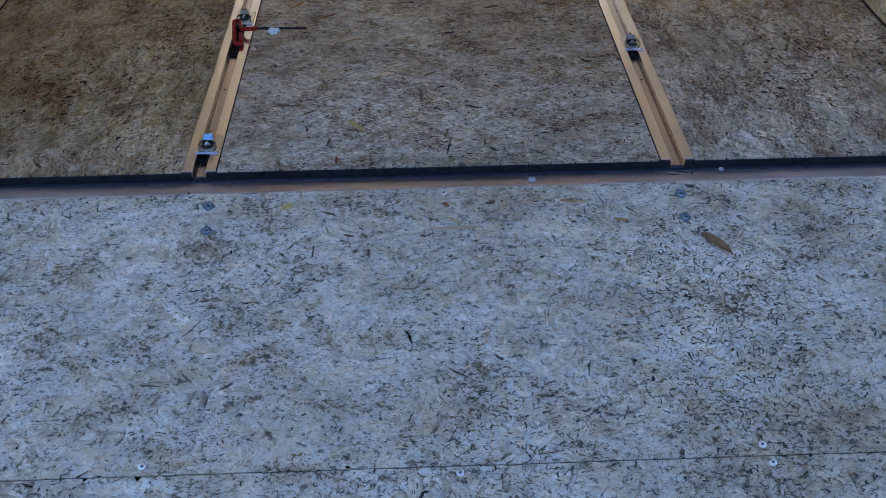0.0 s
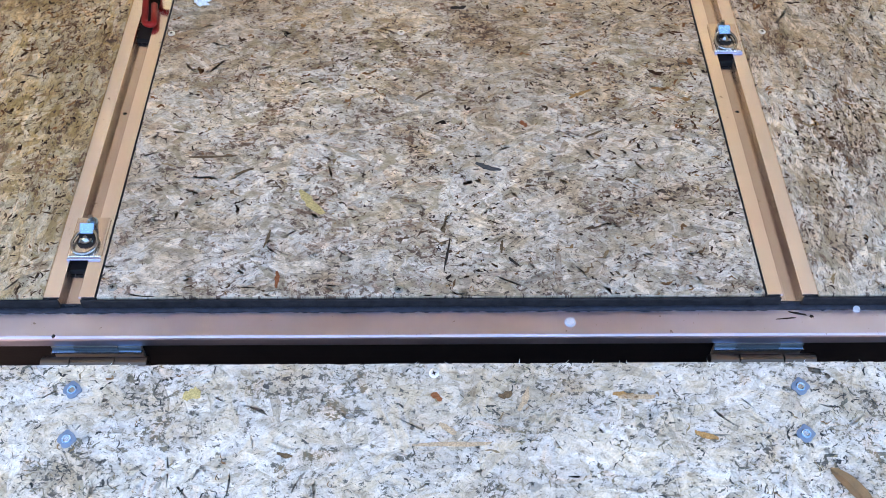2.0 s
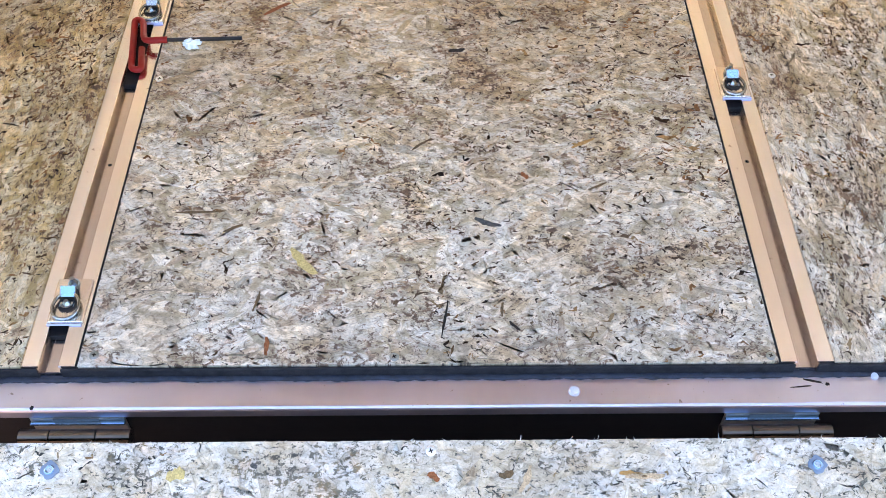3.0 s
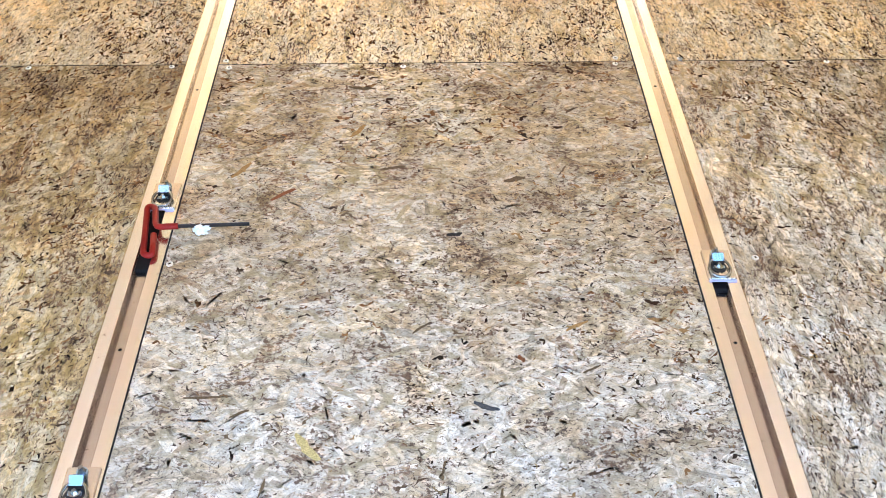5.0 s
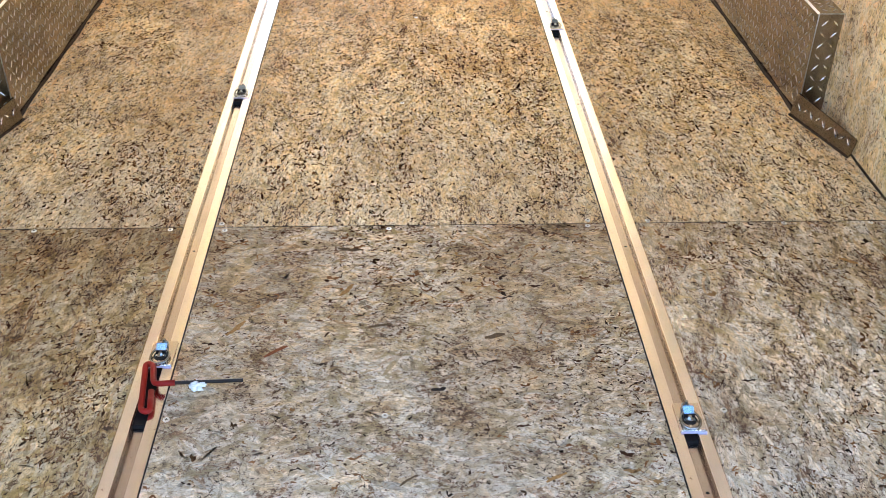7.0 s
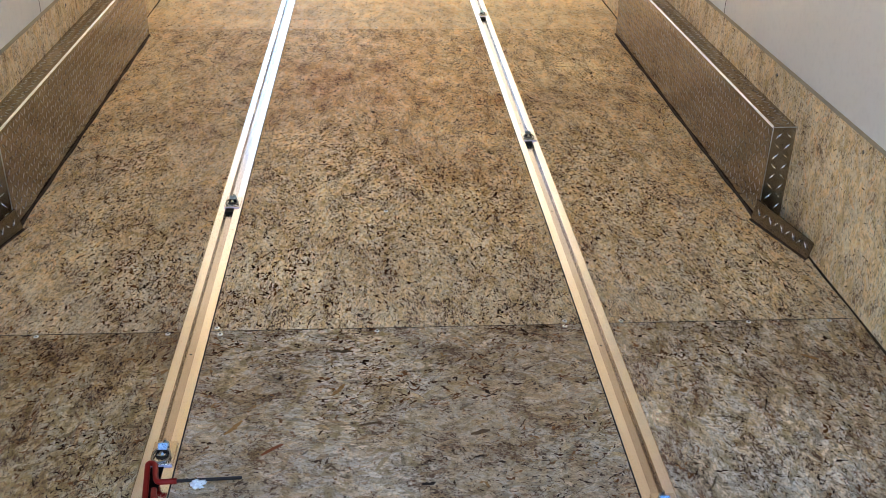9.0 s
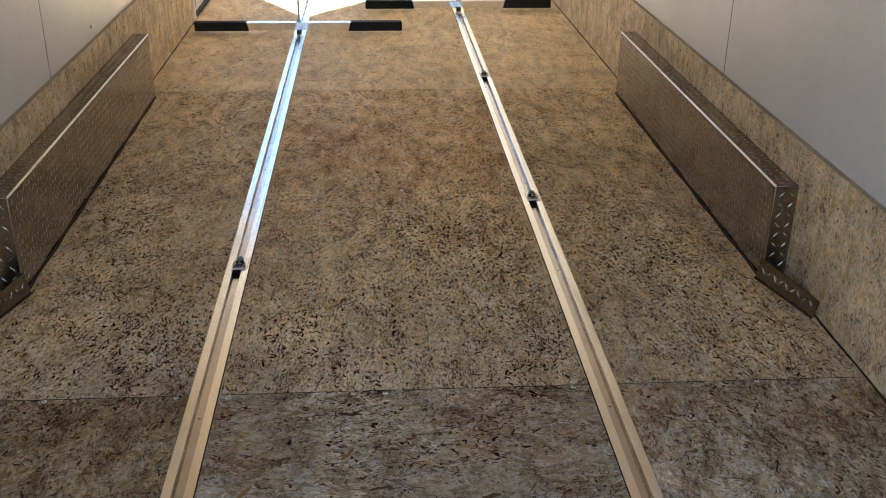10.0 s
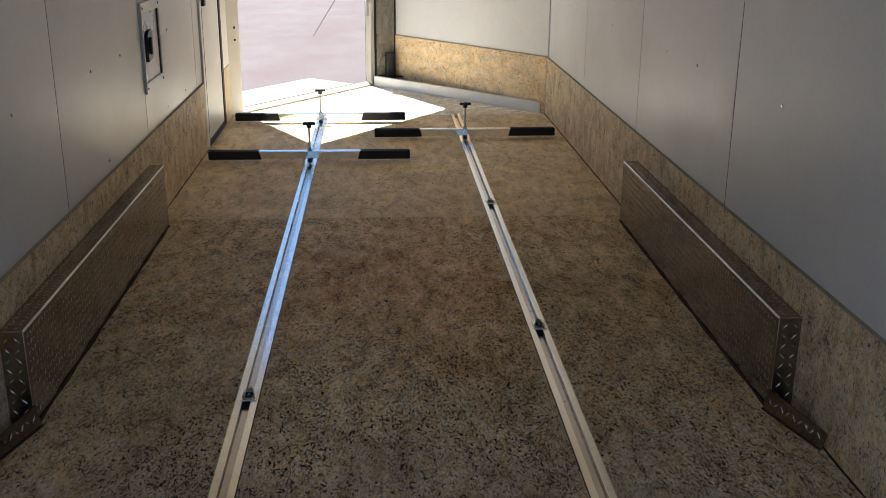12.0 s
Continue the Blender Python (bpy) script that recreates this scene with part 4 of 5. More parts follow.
loop = [(0.046, -0.001, 0.016), (0.013, -0.001, 0.014), (0.007, 0.010, 0.012), (0.005, 0.054, 0.010), (-0.0085, 0.058, 0.009), (-0.0085, -0.058, 0.006), (0.0065, -0.060, 0.006), (0.0075, -0.012, 0.008)]
bm = bmesh.new()
tube(bm, fillet([(x - (0.13 * y if abs(y) > 0.02 else 0.0), y, z) for x, y, z in loop], 0.009, 5), 0.0052, 12)
part("handle", bm, RED, key, "red vinyl loop handle", smooth=True)
bm = bmesh.new()
rod(bm, (0.040, -0.001, 0.0155), (0.158, 0.013, 0.007), 0.0034, 6)
part("shaft", bm, KEYSTEEL, key, "black hex steel shaft")
bm = bmesh.new()
bmesh.ops.create_icosphere(bm, subdivisions=3, radius=1.0)
for v in bm.verts:
    d = 1 + 0.75 * noise.noise(v.co * 2.3 + Vector((3, 1, 0))) + 0.35 * noise.noise(v.co * 6)
    v.co = Vector((0.083 + 0.012 * v.co.x * d + 0.004 * v.co.y, 0.000 + 0.010 * v.co.y * d, max(-0.004, 0.009 + 0.007 * v.co.z * d)))
part("tag", bm, PAPER, key, "crumpled clear plastic tag")
tagged(key, "red loop-handled hex key lying across a floor rail", "hex key")


# ---------------------------------------------------------------- rear sill, hinges
sill = thing("sill")
tagged(sill, "scuffed aluminium rear sill with a dirty inner edge", "sill", kind="structure")
bm = bmesh.new()
prism(bm, [(REAR + 0.03, -0.0225), (REAR + 0.03, -0.0185), (REAR - 0.002, -0.0185), (-0.0885, -0.0185), (-0.0915, -0.0195), (-0.0925, -0.022), (-0.0925, -0.034), (-0.0895, -0.034), (-0.0895, -0.0225)], "x", -W - 0.04, W + 0.04)
part("sill_plate", bm, SILL, sill)
bm = bmesh.new()
pts = [(x, REAR - 0.0035, -0.0195) for x in np.linspace(-W, W, 420)]
tube(bm, pts, 0.0060, 8)
for v in bm.verts:
    v.co.z = -0.0185 + (v.co.z + 0.0195) * 0.45 + 0.0012 * noise.noise(v.co * 90)
    v.co.y += 0.0014 * noise.noise(v.co * 45 + Vector((5, 0, 0))) + 0.0018 * noise.noise(v.co * 150)
part("caulk", bm, CAULK, sill, "black sealant bead along the boards", smooth=True)
bm = bmesh.new()
rod(bm, (0.166, -0.071, -0.0195), (0.166, -0.071, -0.0155), 0.0075, 20, 0.0055)
part("stud", bm, PAPER, sill, "pale round rivet head")
bm = bmesh.new()
rod(bm, (0.527, -0.0530, -0.0195), (0.527, -0.0530, -0.016), 0.005, 16, 0.004)
part("stud", bm, PAPER, sill, "pale round rivet head")
for sx, sy, wx, wy, ang in ((0.452, -0.0590, 0.012, 0.0015, -14), (0.468, -0.0635, 0.0026, 0.0022, -30), (0.436, -0.0665, 0.013, 0.0010, 5), (-0.470, -0.0885, 0.0022, 0.0030, 8)):
    bm = bmesh.new()
    bmesh.ops.create_circle(bm, cap_ends=True, segments=40, radius=1.0)
    for v in bm.verts:
        d = 1 + 0.45 * noise.noise(v.co * 1.7 + Vector((sx * 90, 0, 0)))
        v.co = Vector((v.co.x * wx * d, v.co.y * wy * d, 0))
    ext = bmesh.ops.extrude_face_region(bm, geom=bm.faces[:])
    for g in ext["geom"]:
        if isinstance(g, bmesh.types.BMVert):
            g.co.z += 0.0004
    bmesh.ops.transform(bm, matrix=pose(sx, sy, -0.0185, 0, 0, ang), verts=bm.verts)
    part("scuff", bm, BLACK, sill, "black rubbed scuff mark")
# beam behind the gap; the gap's shade is put into its colour
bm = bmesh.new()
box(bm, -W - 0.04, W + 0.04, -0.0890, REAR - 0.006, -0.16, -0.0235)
part("rear_beam", bm, PIT, sill, "rear frame beam, blackened for the shade in the gap")


def hinge(x):
    h = thing("ramp_hinge", pose(x, 0, 0))
    # leaf in a duller metal, painting the shade below the sill
    bm = bmesh.new()
    box(bm, -0.056, 0.056, -0.0935, -0.0895, -0.075, -0.0345, 0.0008)
    part("leaf", bm, DULLSCREW, h, "zinc hinge leaf, greyed for the shade under the sill")
    bm = bmesh.new()
    box(bm, -0.056, 0.056, -0.0985, -0.0937, -0.0430, -0.0405, 0.0008)
    part("flange", bm, ZINC, h, "bluish bent edge of the leaf")
    bm = bmesh.new()
    box(bm, -0.028, 0.026, -0.0945, -0.0932, -0.0400, -0.0345)
    part("plate", bm, KNUCKLE, h)
    for a, b in ((-0.064, -0.029), (-0.0275, 0.0255), (0.027, 0.066)):
        bm = bmesh.new()
        rod(bm, (a, -0.113, -0.0445), (b, -0.113, -0.0445), 0.0098, 20)
        part("knuckle", bm, KNUCKLE, h, "dull steel hinge knuckle")
    bm = bmesh.new()
    prism(bm, [(-0.118, -0.058), (-0.118, -0.054), (-0.20, -0.072), (-0.20, -0.076)], "x", -0.056, 0.056)
    part("ramp_leaf", bm, ZINC, h)
    return tagged(h, "zinc ramp hinge with three steel knuckles", "hinge", "hinges of the ramp")


for x in (-0.421, 0.401):
    hinge(x)

# ---------------------------------------------------------------- ramp door
SL = 0.222
ANG = math.degrees(math.atan(SL))
ramp = thing("ramp_door", pose(0, -0.159, 0.0265, ANG, 0, 0))
tagged(ramp, "lowered rear ramp door covered in pale worn strand board", "ramp door")
LEN = 1.93
SEAM = 0.545
for y0, y1 in ((-LEN, -SEAM - 0.001), (-SEAM + 0.001, 0.0)):
    bm = bmesh.new()
    box(bm, -1.03, 1.03, y0, y1, -0.018, -0.0012, 0.0015)
    part("sheet", bm, S_RAMP, ramp)
for y0, y1 in ((-1.6, -SEAM - 0.001), (-SEAM + 0.001, 0.0)):
    strands("understrands", ramp, (-1.03, 1.03, y0, y1), S_RAMP, 2600, (0.05, 0.10), (0.018, 0.032), 0.1, 2.6, (-0.0011, -0.0009), 95, label="strands of the layer below")
strands("strands", ramp, (-1.03, 1.03, -SEAM + 0.001, 0.0), S_RAMP, 9500, (0.014, 0.070), (0.005, 0.019), 0.1, 2.6, SEEN, 61, curl=0.5, label="pale worn wood strands")
strands("strands", ramp, (-1.03, 1.03, -1.35, -SEAM - 0.001), S_RAMP, 7000, (0.014, 0.070), (0.005, 0.019), 0.1, 2.6, SEEN, 62, curl=0.5, label="pale worn wood strands")
strands("flecks", ramp, (-1.03, 1.03, -1.0, 0.0), GREY_CHIPS, 6000, (0.003, 0.014), (0.0006, 0.0024), 0.1, 3.0, FLECK, 63, 6, 1.2, 0.9, label="grey dirt flecks", rough=0.25,
        thin=lambda x, y: np.clip(0.75 + 0.55 * x, 0.25, 1.0))
bm = bmesh.new()
box(bm, -1.03, 1.03, -LEN, -0.003, -0.060, -0.0185)
part("frame", bm, FRAME, ramp, "dark ramp frame under the board")
for row in ((0.300, -0.086, 0.027, 0.0075, -19, OCHRE), (0.078, -0.038, 0.016, 0.0090, 9, SPLINTER), (0.099, -0.043, 0.031, 0.0080, 64, TANSTRAND), (-0.277, -0.036, 0.019, 0.0180, -4, YELLOW),
            (0.012, -0.077, 0.022, 0.0090, -27, TANSTRAND), (0.017, -0.095, 0.090, 0.0060, 2, TANSTRAND), (-0.168, -0.106, 0.018, 0.0060, -8, SPLINTER), (0.215, -0.039, 0.031, 0.0070, -5, OCHRE),
            (-0.194, -0.027, 0.008, 0.0067, 0, KNOT), (0.227, -0.041, 0.043, 0.0080, 3, TANSTRAND), (0.0, -0.040, 0.014, 0.0090, -22, RUSTY)):
    flake(ramp, *row)
# splinters along the cut edge
bm = bmesh.new()
for i in range(90):
    x = random.uniform(-1.0, 1.0)
    l, a = random.uniform(0.002, 0.009), random.uniform(-1.2, 1.2)
    p = Vector((x, -0.001, random.uniform(-0.010, -0.0005)))
    q = p + Vector((math.sin(a) * l, abs(math.cos(a)) * l * 0.8, random.uniform(-0.002, 0.004)))
    rod(bm, p, q, 0.0005, 4, 0.0001)
sp = part("splinters", bm, PAPER, ramp, "frayed pale wood splinters")
sp["kind"] = "stuff"


def ramp_bolt(x, y):
    b = thing("tee_nut", ramp.matrix_basis @ pose(x, y, 0))
    bm = bmesh.new()
    edge = [(0.0096 * (1 + 0.10 * math.cos(4 * t) + 0.05 * math.sin(7 * t + x * 40)) * math.cos(t), 0.0096 * (1 + 0.10 * math.cos(4 * t) + 0.05 * math.sin(7 * t + x * 40)) * math.sin(t)) for t in np.linspace(0, 2 * math.pi, 32, endpoint=False)]
    prism(bm, edge, "z", -0.001, 0.0014)
    part("flange", bm, BLUEZINC, b, "pronged blue-zinc flange")
    bm = bmesh.new()
    tube(bm, [(0.0042 * math.cos(t), 0.0042 * math.sin(t), 0.0018) for t in np.linspace(0, 2 * math.pi, 20, endpoint=False)], 0.0013, 8, True)
    part("barrel", bm, ZINC, b)
    bm = bmesh.new()
    rod(bm, (0, 0, 0.0008), (0, 0, 0.0018), 0.0031, 14)
    part("bore", bm, RINGSTEEL, b, "dark threaded bore")
    return tagged(b, "blue-zinc pronged tee nut sunk in the ramp board", "tee nut", "tee nuts of the ramp")


bolt = ramp_bolt(-0.413, -0.030)
for x, y in ((-0.410, -0.087), (0.414, -0.030), (0.411, -0.085)):
    copy_thing(bolt, ramp.matrix_basis @ pose(x, y, 0))
for x, y in ((-0.003, -0.012), (0.0, -0.556), (0.437, -0.527), (0.445, -0.556), (-0.45, -0.53)):
    copy_thing(first, ramp.matrix_basis @ pose(x, y, 0, 0, 0, 20))

# dry leaf on the ramp
leaf = bmesh.new()
n = 14
rows = []
for i in range(n + 1):
    t = i / n
    wdt = 0.0095 * math.sin(math.pi * min(1, t * 1.02)) ** 0.7 * (1 - 0.35 * t) + 0.0006
    rows.append([leaf.verts.new((0.066 * t, s * wdt + 0.004 * math.sin(3 * t), 0.002 + 0.003 * abs(s) + 0.0012 * math.sin(9 * t + s))) for s in (-1, -0.5, 0, 0.5, 1)])
for a, b in zip(rows, rows[1:]):
    for j in range(4):
        leaf.faces.new((a[j], a[j + 1], b[j + 1], b[j]))
ext = bmesh.ops.extrude_face_region(leaf, geom=leaf.faces[:])
for v in [g for g in ext["geom"] if isinstance(g, bmesh.types.BMVert)]:
    v.co.z += 0.0006
leaf_ob = part("dry_leaf", leaf, HIDE)
leaf_ob.matrix_basis = ramp.matrix_basis @ pose(0.430, -0.125, 0.0, 0, 0, -50)
tagged(leaf_ob, "curled brown dry leaf lying on the ramp board", "leaf")

# ---------------------------------------------------------------- side walls
def wall(name, side, joints, label, y0=REAR, y1=5.88, openings=()):
    """A side wall: outer skin, white sheets with joints, a kick board."""
    w = thing(name)
    tagged(w, label, "wall", kind="structure")
    a, b = side * (W + 0.016), side * (W + 0.055)
    cuts = sorted([y0, y1] + [y for o in openings for y in o])
    bm = bmesh.new()
    box(bm, min(a, b), max(a, b), y0, y1, -0.16, HEIGHT + 0.03)
    part("frame", bm, SKIN, w, "outer wall skin")
    edges = [y0, *joints, y1]
    for p, q in zip(edges, edges[1:]):
        bm = bmesh.new()
        box(bm, min(side * (W + 0.010), a), max(side * (W + 0.010), a), p + 0.0039, q - 0.0039, KICK - 0.02, HEIGHT, 0.0008)
        part("panel", bm, WHITE, w)
    bm = bmesh.new()
    for y in joints:
        box(bm, min(side * (W + 0.0115), a), max(side * (W + 0.0115), a), y - 0.0038, y + 0.0038, KICK - 0.02, HEIGHT)
    part("joint", bm, BLACK, w, "dark sheet joints")
    return w


JR, JL = (1.06, 2.272, 3.484, 4.675), (1.06, 2.28, 3.455, 4.68)
right = wall("wall_right", 1, JR, "white sheet wall above a strand board kick board")
left = wall("wall_left", -1, JL, "white sheet wall with a hatch and a side door", y1=4.86)
for w, side, y1 in ((right, 1, 5.90), (left, -1, 4.858)):
    bm = bmesh.new()
    box(bm, min(side * W, side * (W + 0.013)), max(side * W, side * (W + 0.013)), REAR, y1, 0.0, KICK, 0.0015)
    part("kick_board", bm, S_WALL, w, "strand board kick board")
    for nm, mat, n_, ln, wd, hs, sd in (("strands", S_WALL, 5000, (0.014, 0.060), (0.005, 0.016), (0.0002, 0.0008), 71), ("flecks", SOFT_CHIPS, 1000, (0.004, 0.016), (0.0014, 0.0042), (0.0008, 0.0012), 73)):
        strands(nm, w, (REAR + 0.002, y1 - 0.002, 0.002, KICK - 0.002), mat, n_, ln, wd, 0.3, 3.1, hs, sd + side, 4 if nm == "strands" else 3, clump=0.0 if nm == "strands" else 0.5,
                put=lambda c, sd_=side: np.stack([sd_ * (W - c[:, 2]), c[:, 0], c[:, 1]], 1), flip=side > 0, label="pressed wood strands" if nm == "strands" else "dark bark flecks")
    bm = bmesh.new()
    x = side * (W + 0.011)
    prism(bm, [(x, KICK + 0.0005), (x - side * 0.012, KICK + 0.0005), (x - side * 0.0125, KICK + 0.002), (x, KICK + 0.0040)], "y", REAR, y1)
    part("cap_trim", bm, DULLTRIM, w, "thin dull strip on the kick board")
    # dirt line that also paints the contact shade along the wall
    bm = bmesh.new()
    tube(bm, [(side * (W - 0.001 + 0.0015 * math.sin(y * 19)), y, 0.0005) for y in np.linspace(REAR, y1, 90)], 0.0034, 6)
    part("foot_shade", bm, FOOT, w, "brown line of dirt and painted contact shade along the floor")

# small wall screws
ws = thing("wall_screw", pose(0, 0, 0))
bm = bmesh.new()
rod(bm, (0.002, 0, 0), (-0.002, 0, 0), 0.0065, 12, 0.0045)
part("head", bm, STEEL, ws)
tagged(ws, "small screw head in the wall", "screw", "screws in the walls")
ws.matrix_basis = pose(W, 3.13, KICK - 0.03)
for x, ys_, z in ((W, (1.2, 1.75, 2.72, 3.95, 4.6, 5.3), KICK - 0.03), (W + 0.010, (1.888, 2.685, 3.08, 4.05, 5.2), 0.79), (W + 0.010, (1.888, 3.08, 4.05, 5.2), 1.25)):
    for y in ys_:
        copy_thing(ws, pose(x, y, z))
for x, ys_, z in ((-W, (1.6, 2.5, 3.11, 3.35, 3.80, 4.30), KICK - 0.03), (-W - 0.010, (1.887, 2.677, 3.095, 4.0), 0.775), (-W - 0.010, (2.8, 3.9, 4.35), 0.43), (-W - 0.010, (1.887, 3.095, 4.2), 1.2)):
    for y in ys_:
        copy_thing(ws, pose(x, y, z, 0, 0, 180))

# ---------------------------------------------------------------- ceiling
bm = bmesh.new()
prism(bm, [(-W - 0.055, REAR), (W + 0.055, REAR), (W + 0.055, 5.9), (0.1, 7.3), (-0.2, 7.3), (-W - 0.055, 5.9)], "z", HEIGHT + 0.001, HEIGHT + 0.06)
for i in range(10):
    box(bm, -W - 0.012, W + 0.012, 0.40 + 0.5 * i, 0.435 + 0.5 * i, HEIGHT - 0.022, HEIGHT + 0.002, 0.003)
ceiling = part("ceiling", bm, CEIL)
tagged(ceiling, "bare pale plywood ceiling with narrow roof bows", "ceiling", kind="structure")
# rear frame round the ramp opening
rf = thing("rear_frame")
tagged(rf, "white rear door frame of the trailer", "door frame", kind="structure")
for sx in (-1, 1):
    bm = bmesh.new()
    box(bm, *sorted((sx * (W + 0.001), sx * (W + 0.06))), REAR - 0.05, REAR - 0.001, -0.16, HEIGHT + 0.06, 0.004)
    part("post", bm, TRIM, rf)
bm = bmesh.new()
box(bm, -W, W, REAR - 0.05, REAR - 0.001, HEIGHT - 0.06, HEIGHT + 0.06, 0.004)
part("header", bm, TRIM, rf)


# ---------------------------------------------------------------- wheel boxes of tread plate
def lugs(bm, u0, u1, v0, v1, put, step=0.0235, size=(0.0105, 0.0026, 0.0016)):
    """Raised lugs in two crossing directions over a field of u, v; put maps (u, v, h) to a place."""
    l, w, h = size
    nu, nv = int((u1 - u0) / step), int((v1 - v0) / step)
    for i in range(nu):
        for j in range(nv):
            u, v = u0 + (i + 0.5) * (u1 - u0) / nu, v0 + (j + 0.5) * (v1 - v0) / nv
            a = math.pi / 4 if (i + j) % 2 else -math.pi / 4
            c, s = math.cos(a), math.sin(a)
            q = lambda p, r, z: bm.verts.new(put(u + p * c - r * s, v + p * s + r * c, z))  # noqa: E731
            e0, e1, s0, s1 = q(-l, 0, 0), q(l, 0, 0), q(0, -w, 0), q(0, w, 0)
            t0, t1 = q(-l * 0.55, 0, h), q(l * 0.55, 0, h)
            for f in ((e0, s0, t0), (t0, s0, t1), (t1, s0, e1), (e1, s1, t1), (t1, s1, t0), (t0, s1, e0)):
                bm.faces.new(f)


def wheel_box(side):
    wb = thing("wheel_box")
    xi, yo, yn, yf, top, t = 0.997, W, 1.565, 3.365, 0.274, 0.003
    X = lambda x: side * x  # noqa: E731
    bm = bmesh.new()
    box(bm, *sorted((X(xi), X(xi + t))), yn, yf, 0.004, top, 0.0008)
    part("inner_panel", bm, TREAD, wb)
    bm = bmesh.new()
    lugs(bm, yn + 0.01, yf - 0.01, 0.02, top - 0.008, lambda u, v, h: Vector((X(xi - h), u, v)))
    o = part("tread", bm, LUG_DIM, wb, "raised tread lugs")
    o["kind"] = "stuff"
    bm = bmesh.new()
    box(bm, *sorted((X(xi + 0.0005), X(yo - 0.0005))), yn, yf, top - t, top + 0.0006, 0.0008)
    part("top_panel", bm, TREAD, wb)
    bm = bmesh.new()
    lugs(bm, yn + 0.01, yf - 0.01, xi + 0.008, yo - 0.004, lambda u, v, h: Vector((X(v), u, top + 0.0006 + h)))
    o = part("tread", bm, LUG_DIM, wb, "raised tread lugs")
    o["kind"] = "stuff"
    # folded edge, its highlight painted as a brighter metal
    bm = bmesh.new()
    prism(bm, [(X(xi - 0.0010), top - 0.0030), (X(xi - 0.0010), top - 0.0010), (X(xi + 0.0016), top + 0.0016), (X(xi + 0.0034), top + 0.0016)], "y", yn, yf)
    part("folded_edge", bm, BRIGHT, wb, "folded edge with a painted highlight")
    for y, s in ((yn, -1), (yf, 1)):
        bm = bmesh.new()
        box(bm, *sorted((X(xi + 0.0015), X(yo - 0.001))), *sorted((y, y + s * t)), 0.012, top, 0.0008)
        part("end_panel", bm, TREAD, wb)
        bm = bmesh.new()
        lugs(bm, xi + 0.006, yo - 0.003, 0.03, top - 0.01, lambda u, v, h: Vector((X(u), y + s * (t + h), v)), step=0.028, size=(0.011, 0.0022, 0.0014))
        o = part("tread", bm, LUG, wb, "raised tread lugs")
        o["kind"] = "stuff"
    # rolled seam round the near end
    bm = bmesh.new()
    tube(bm, [(X(xi + 0.001), yn - 0.003, 0.062), (X(xi + 0.001), yn - 0.003, top), (X(yo - 0.002), yn - 0.003, top)], 0.0017, 6)
    part("end_seam", bm, CHANNEL, wb, smooth=True)
    # low slanted guard ahead of the box
    a, b = Vector((X(xi - 0.004), yn + 0.004, 0)), Vector((X(yo - 0.002), 1.335, 0))
    d = (b - a)
    nrm = Vector((d.y, -d.x, 0)).normalized() * (1 if side < 0 else -1)
    if nrm.y > 0:
        nrm = -nrm
    hgt, lean = 0.060, 0.012
    bm = bmesh.new()
    q = [a + nrm * lean, b + nrm * lean, b + Vector((0, 0, hgt - 0.014)), a + Vector((0, 0, hgt))]
    front = [bm.verts.new(p + Vector((0, 0, 0.003 if i < 2 else 0))) for i, p in enumerate(q)]
    back = [bm.verts.new(p - nrm * 0.004 + Vector((0, 0, 0.003 if i < 2 else 0))) for i, p in enumerate(q)]
    bm.faces.new(front)
    bm.faces.new(back[::-1])
    for i in range(4):
        bm.faces.new((front[i], front[(i + 1) % 4], back[(i + 1) % 4], back[i]))
    guard = part("guard", bm, TREAD, wb, "low slanted tread plate guard")
    bm = bmesh.new()
    L = d.length
    lugs(bm, 0.012, L - 0.008, 0.008, hgt - 0.010, lambda u, v, h: a + d * (u / L) + nrm * (lean * (1 - v / hgt) + h + 0.0008) + Vector((0, 0, v + 0.003)), step=0.024, size=(0.0115, 0.0022, 0.0016))
    o = part("tread", bm, LUG, guard, "raised tread lugs")
    o["kind"] = "stuff"
    # brown bead at the foot: dirty sealant with contact shade painted in
    bm = bmesh.new()
    pts = [(X(xi - 0.002 + 0.002 * math.sin(y * 23)), y, 0.003) for y in np.linspace(yn - 0.005, yf, 60)]
    tube(bm, pts, 0.0045, 6)
    part("foot_shade", bm, FOOT, wb, "brown bead of dirty sealant and painted contact shade")
    bm = bmesh.new()
    tube(bm, [tuple(a + nrm * (lean + 0.002) + Vector((0, 0, 0.002))), tuple(b + nrm * (lean + 0.002) + Vector((0, 0, 0.001)))], 0.003, 6)
    part("foot_shade", bm, FOOT, wb, "brown bead of dirty sealant and painted contact shade")
    return tagged(wb, "low aluminium tread plate wheel box along the wall", "wheel box", "wheel boxes")


wheel_box(1)
wheel_box(-1)


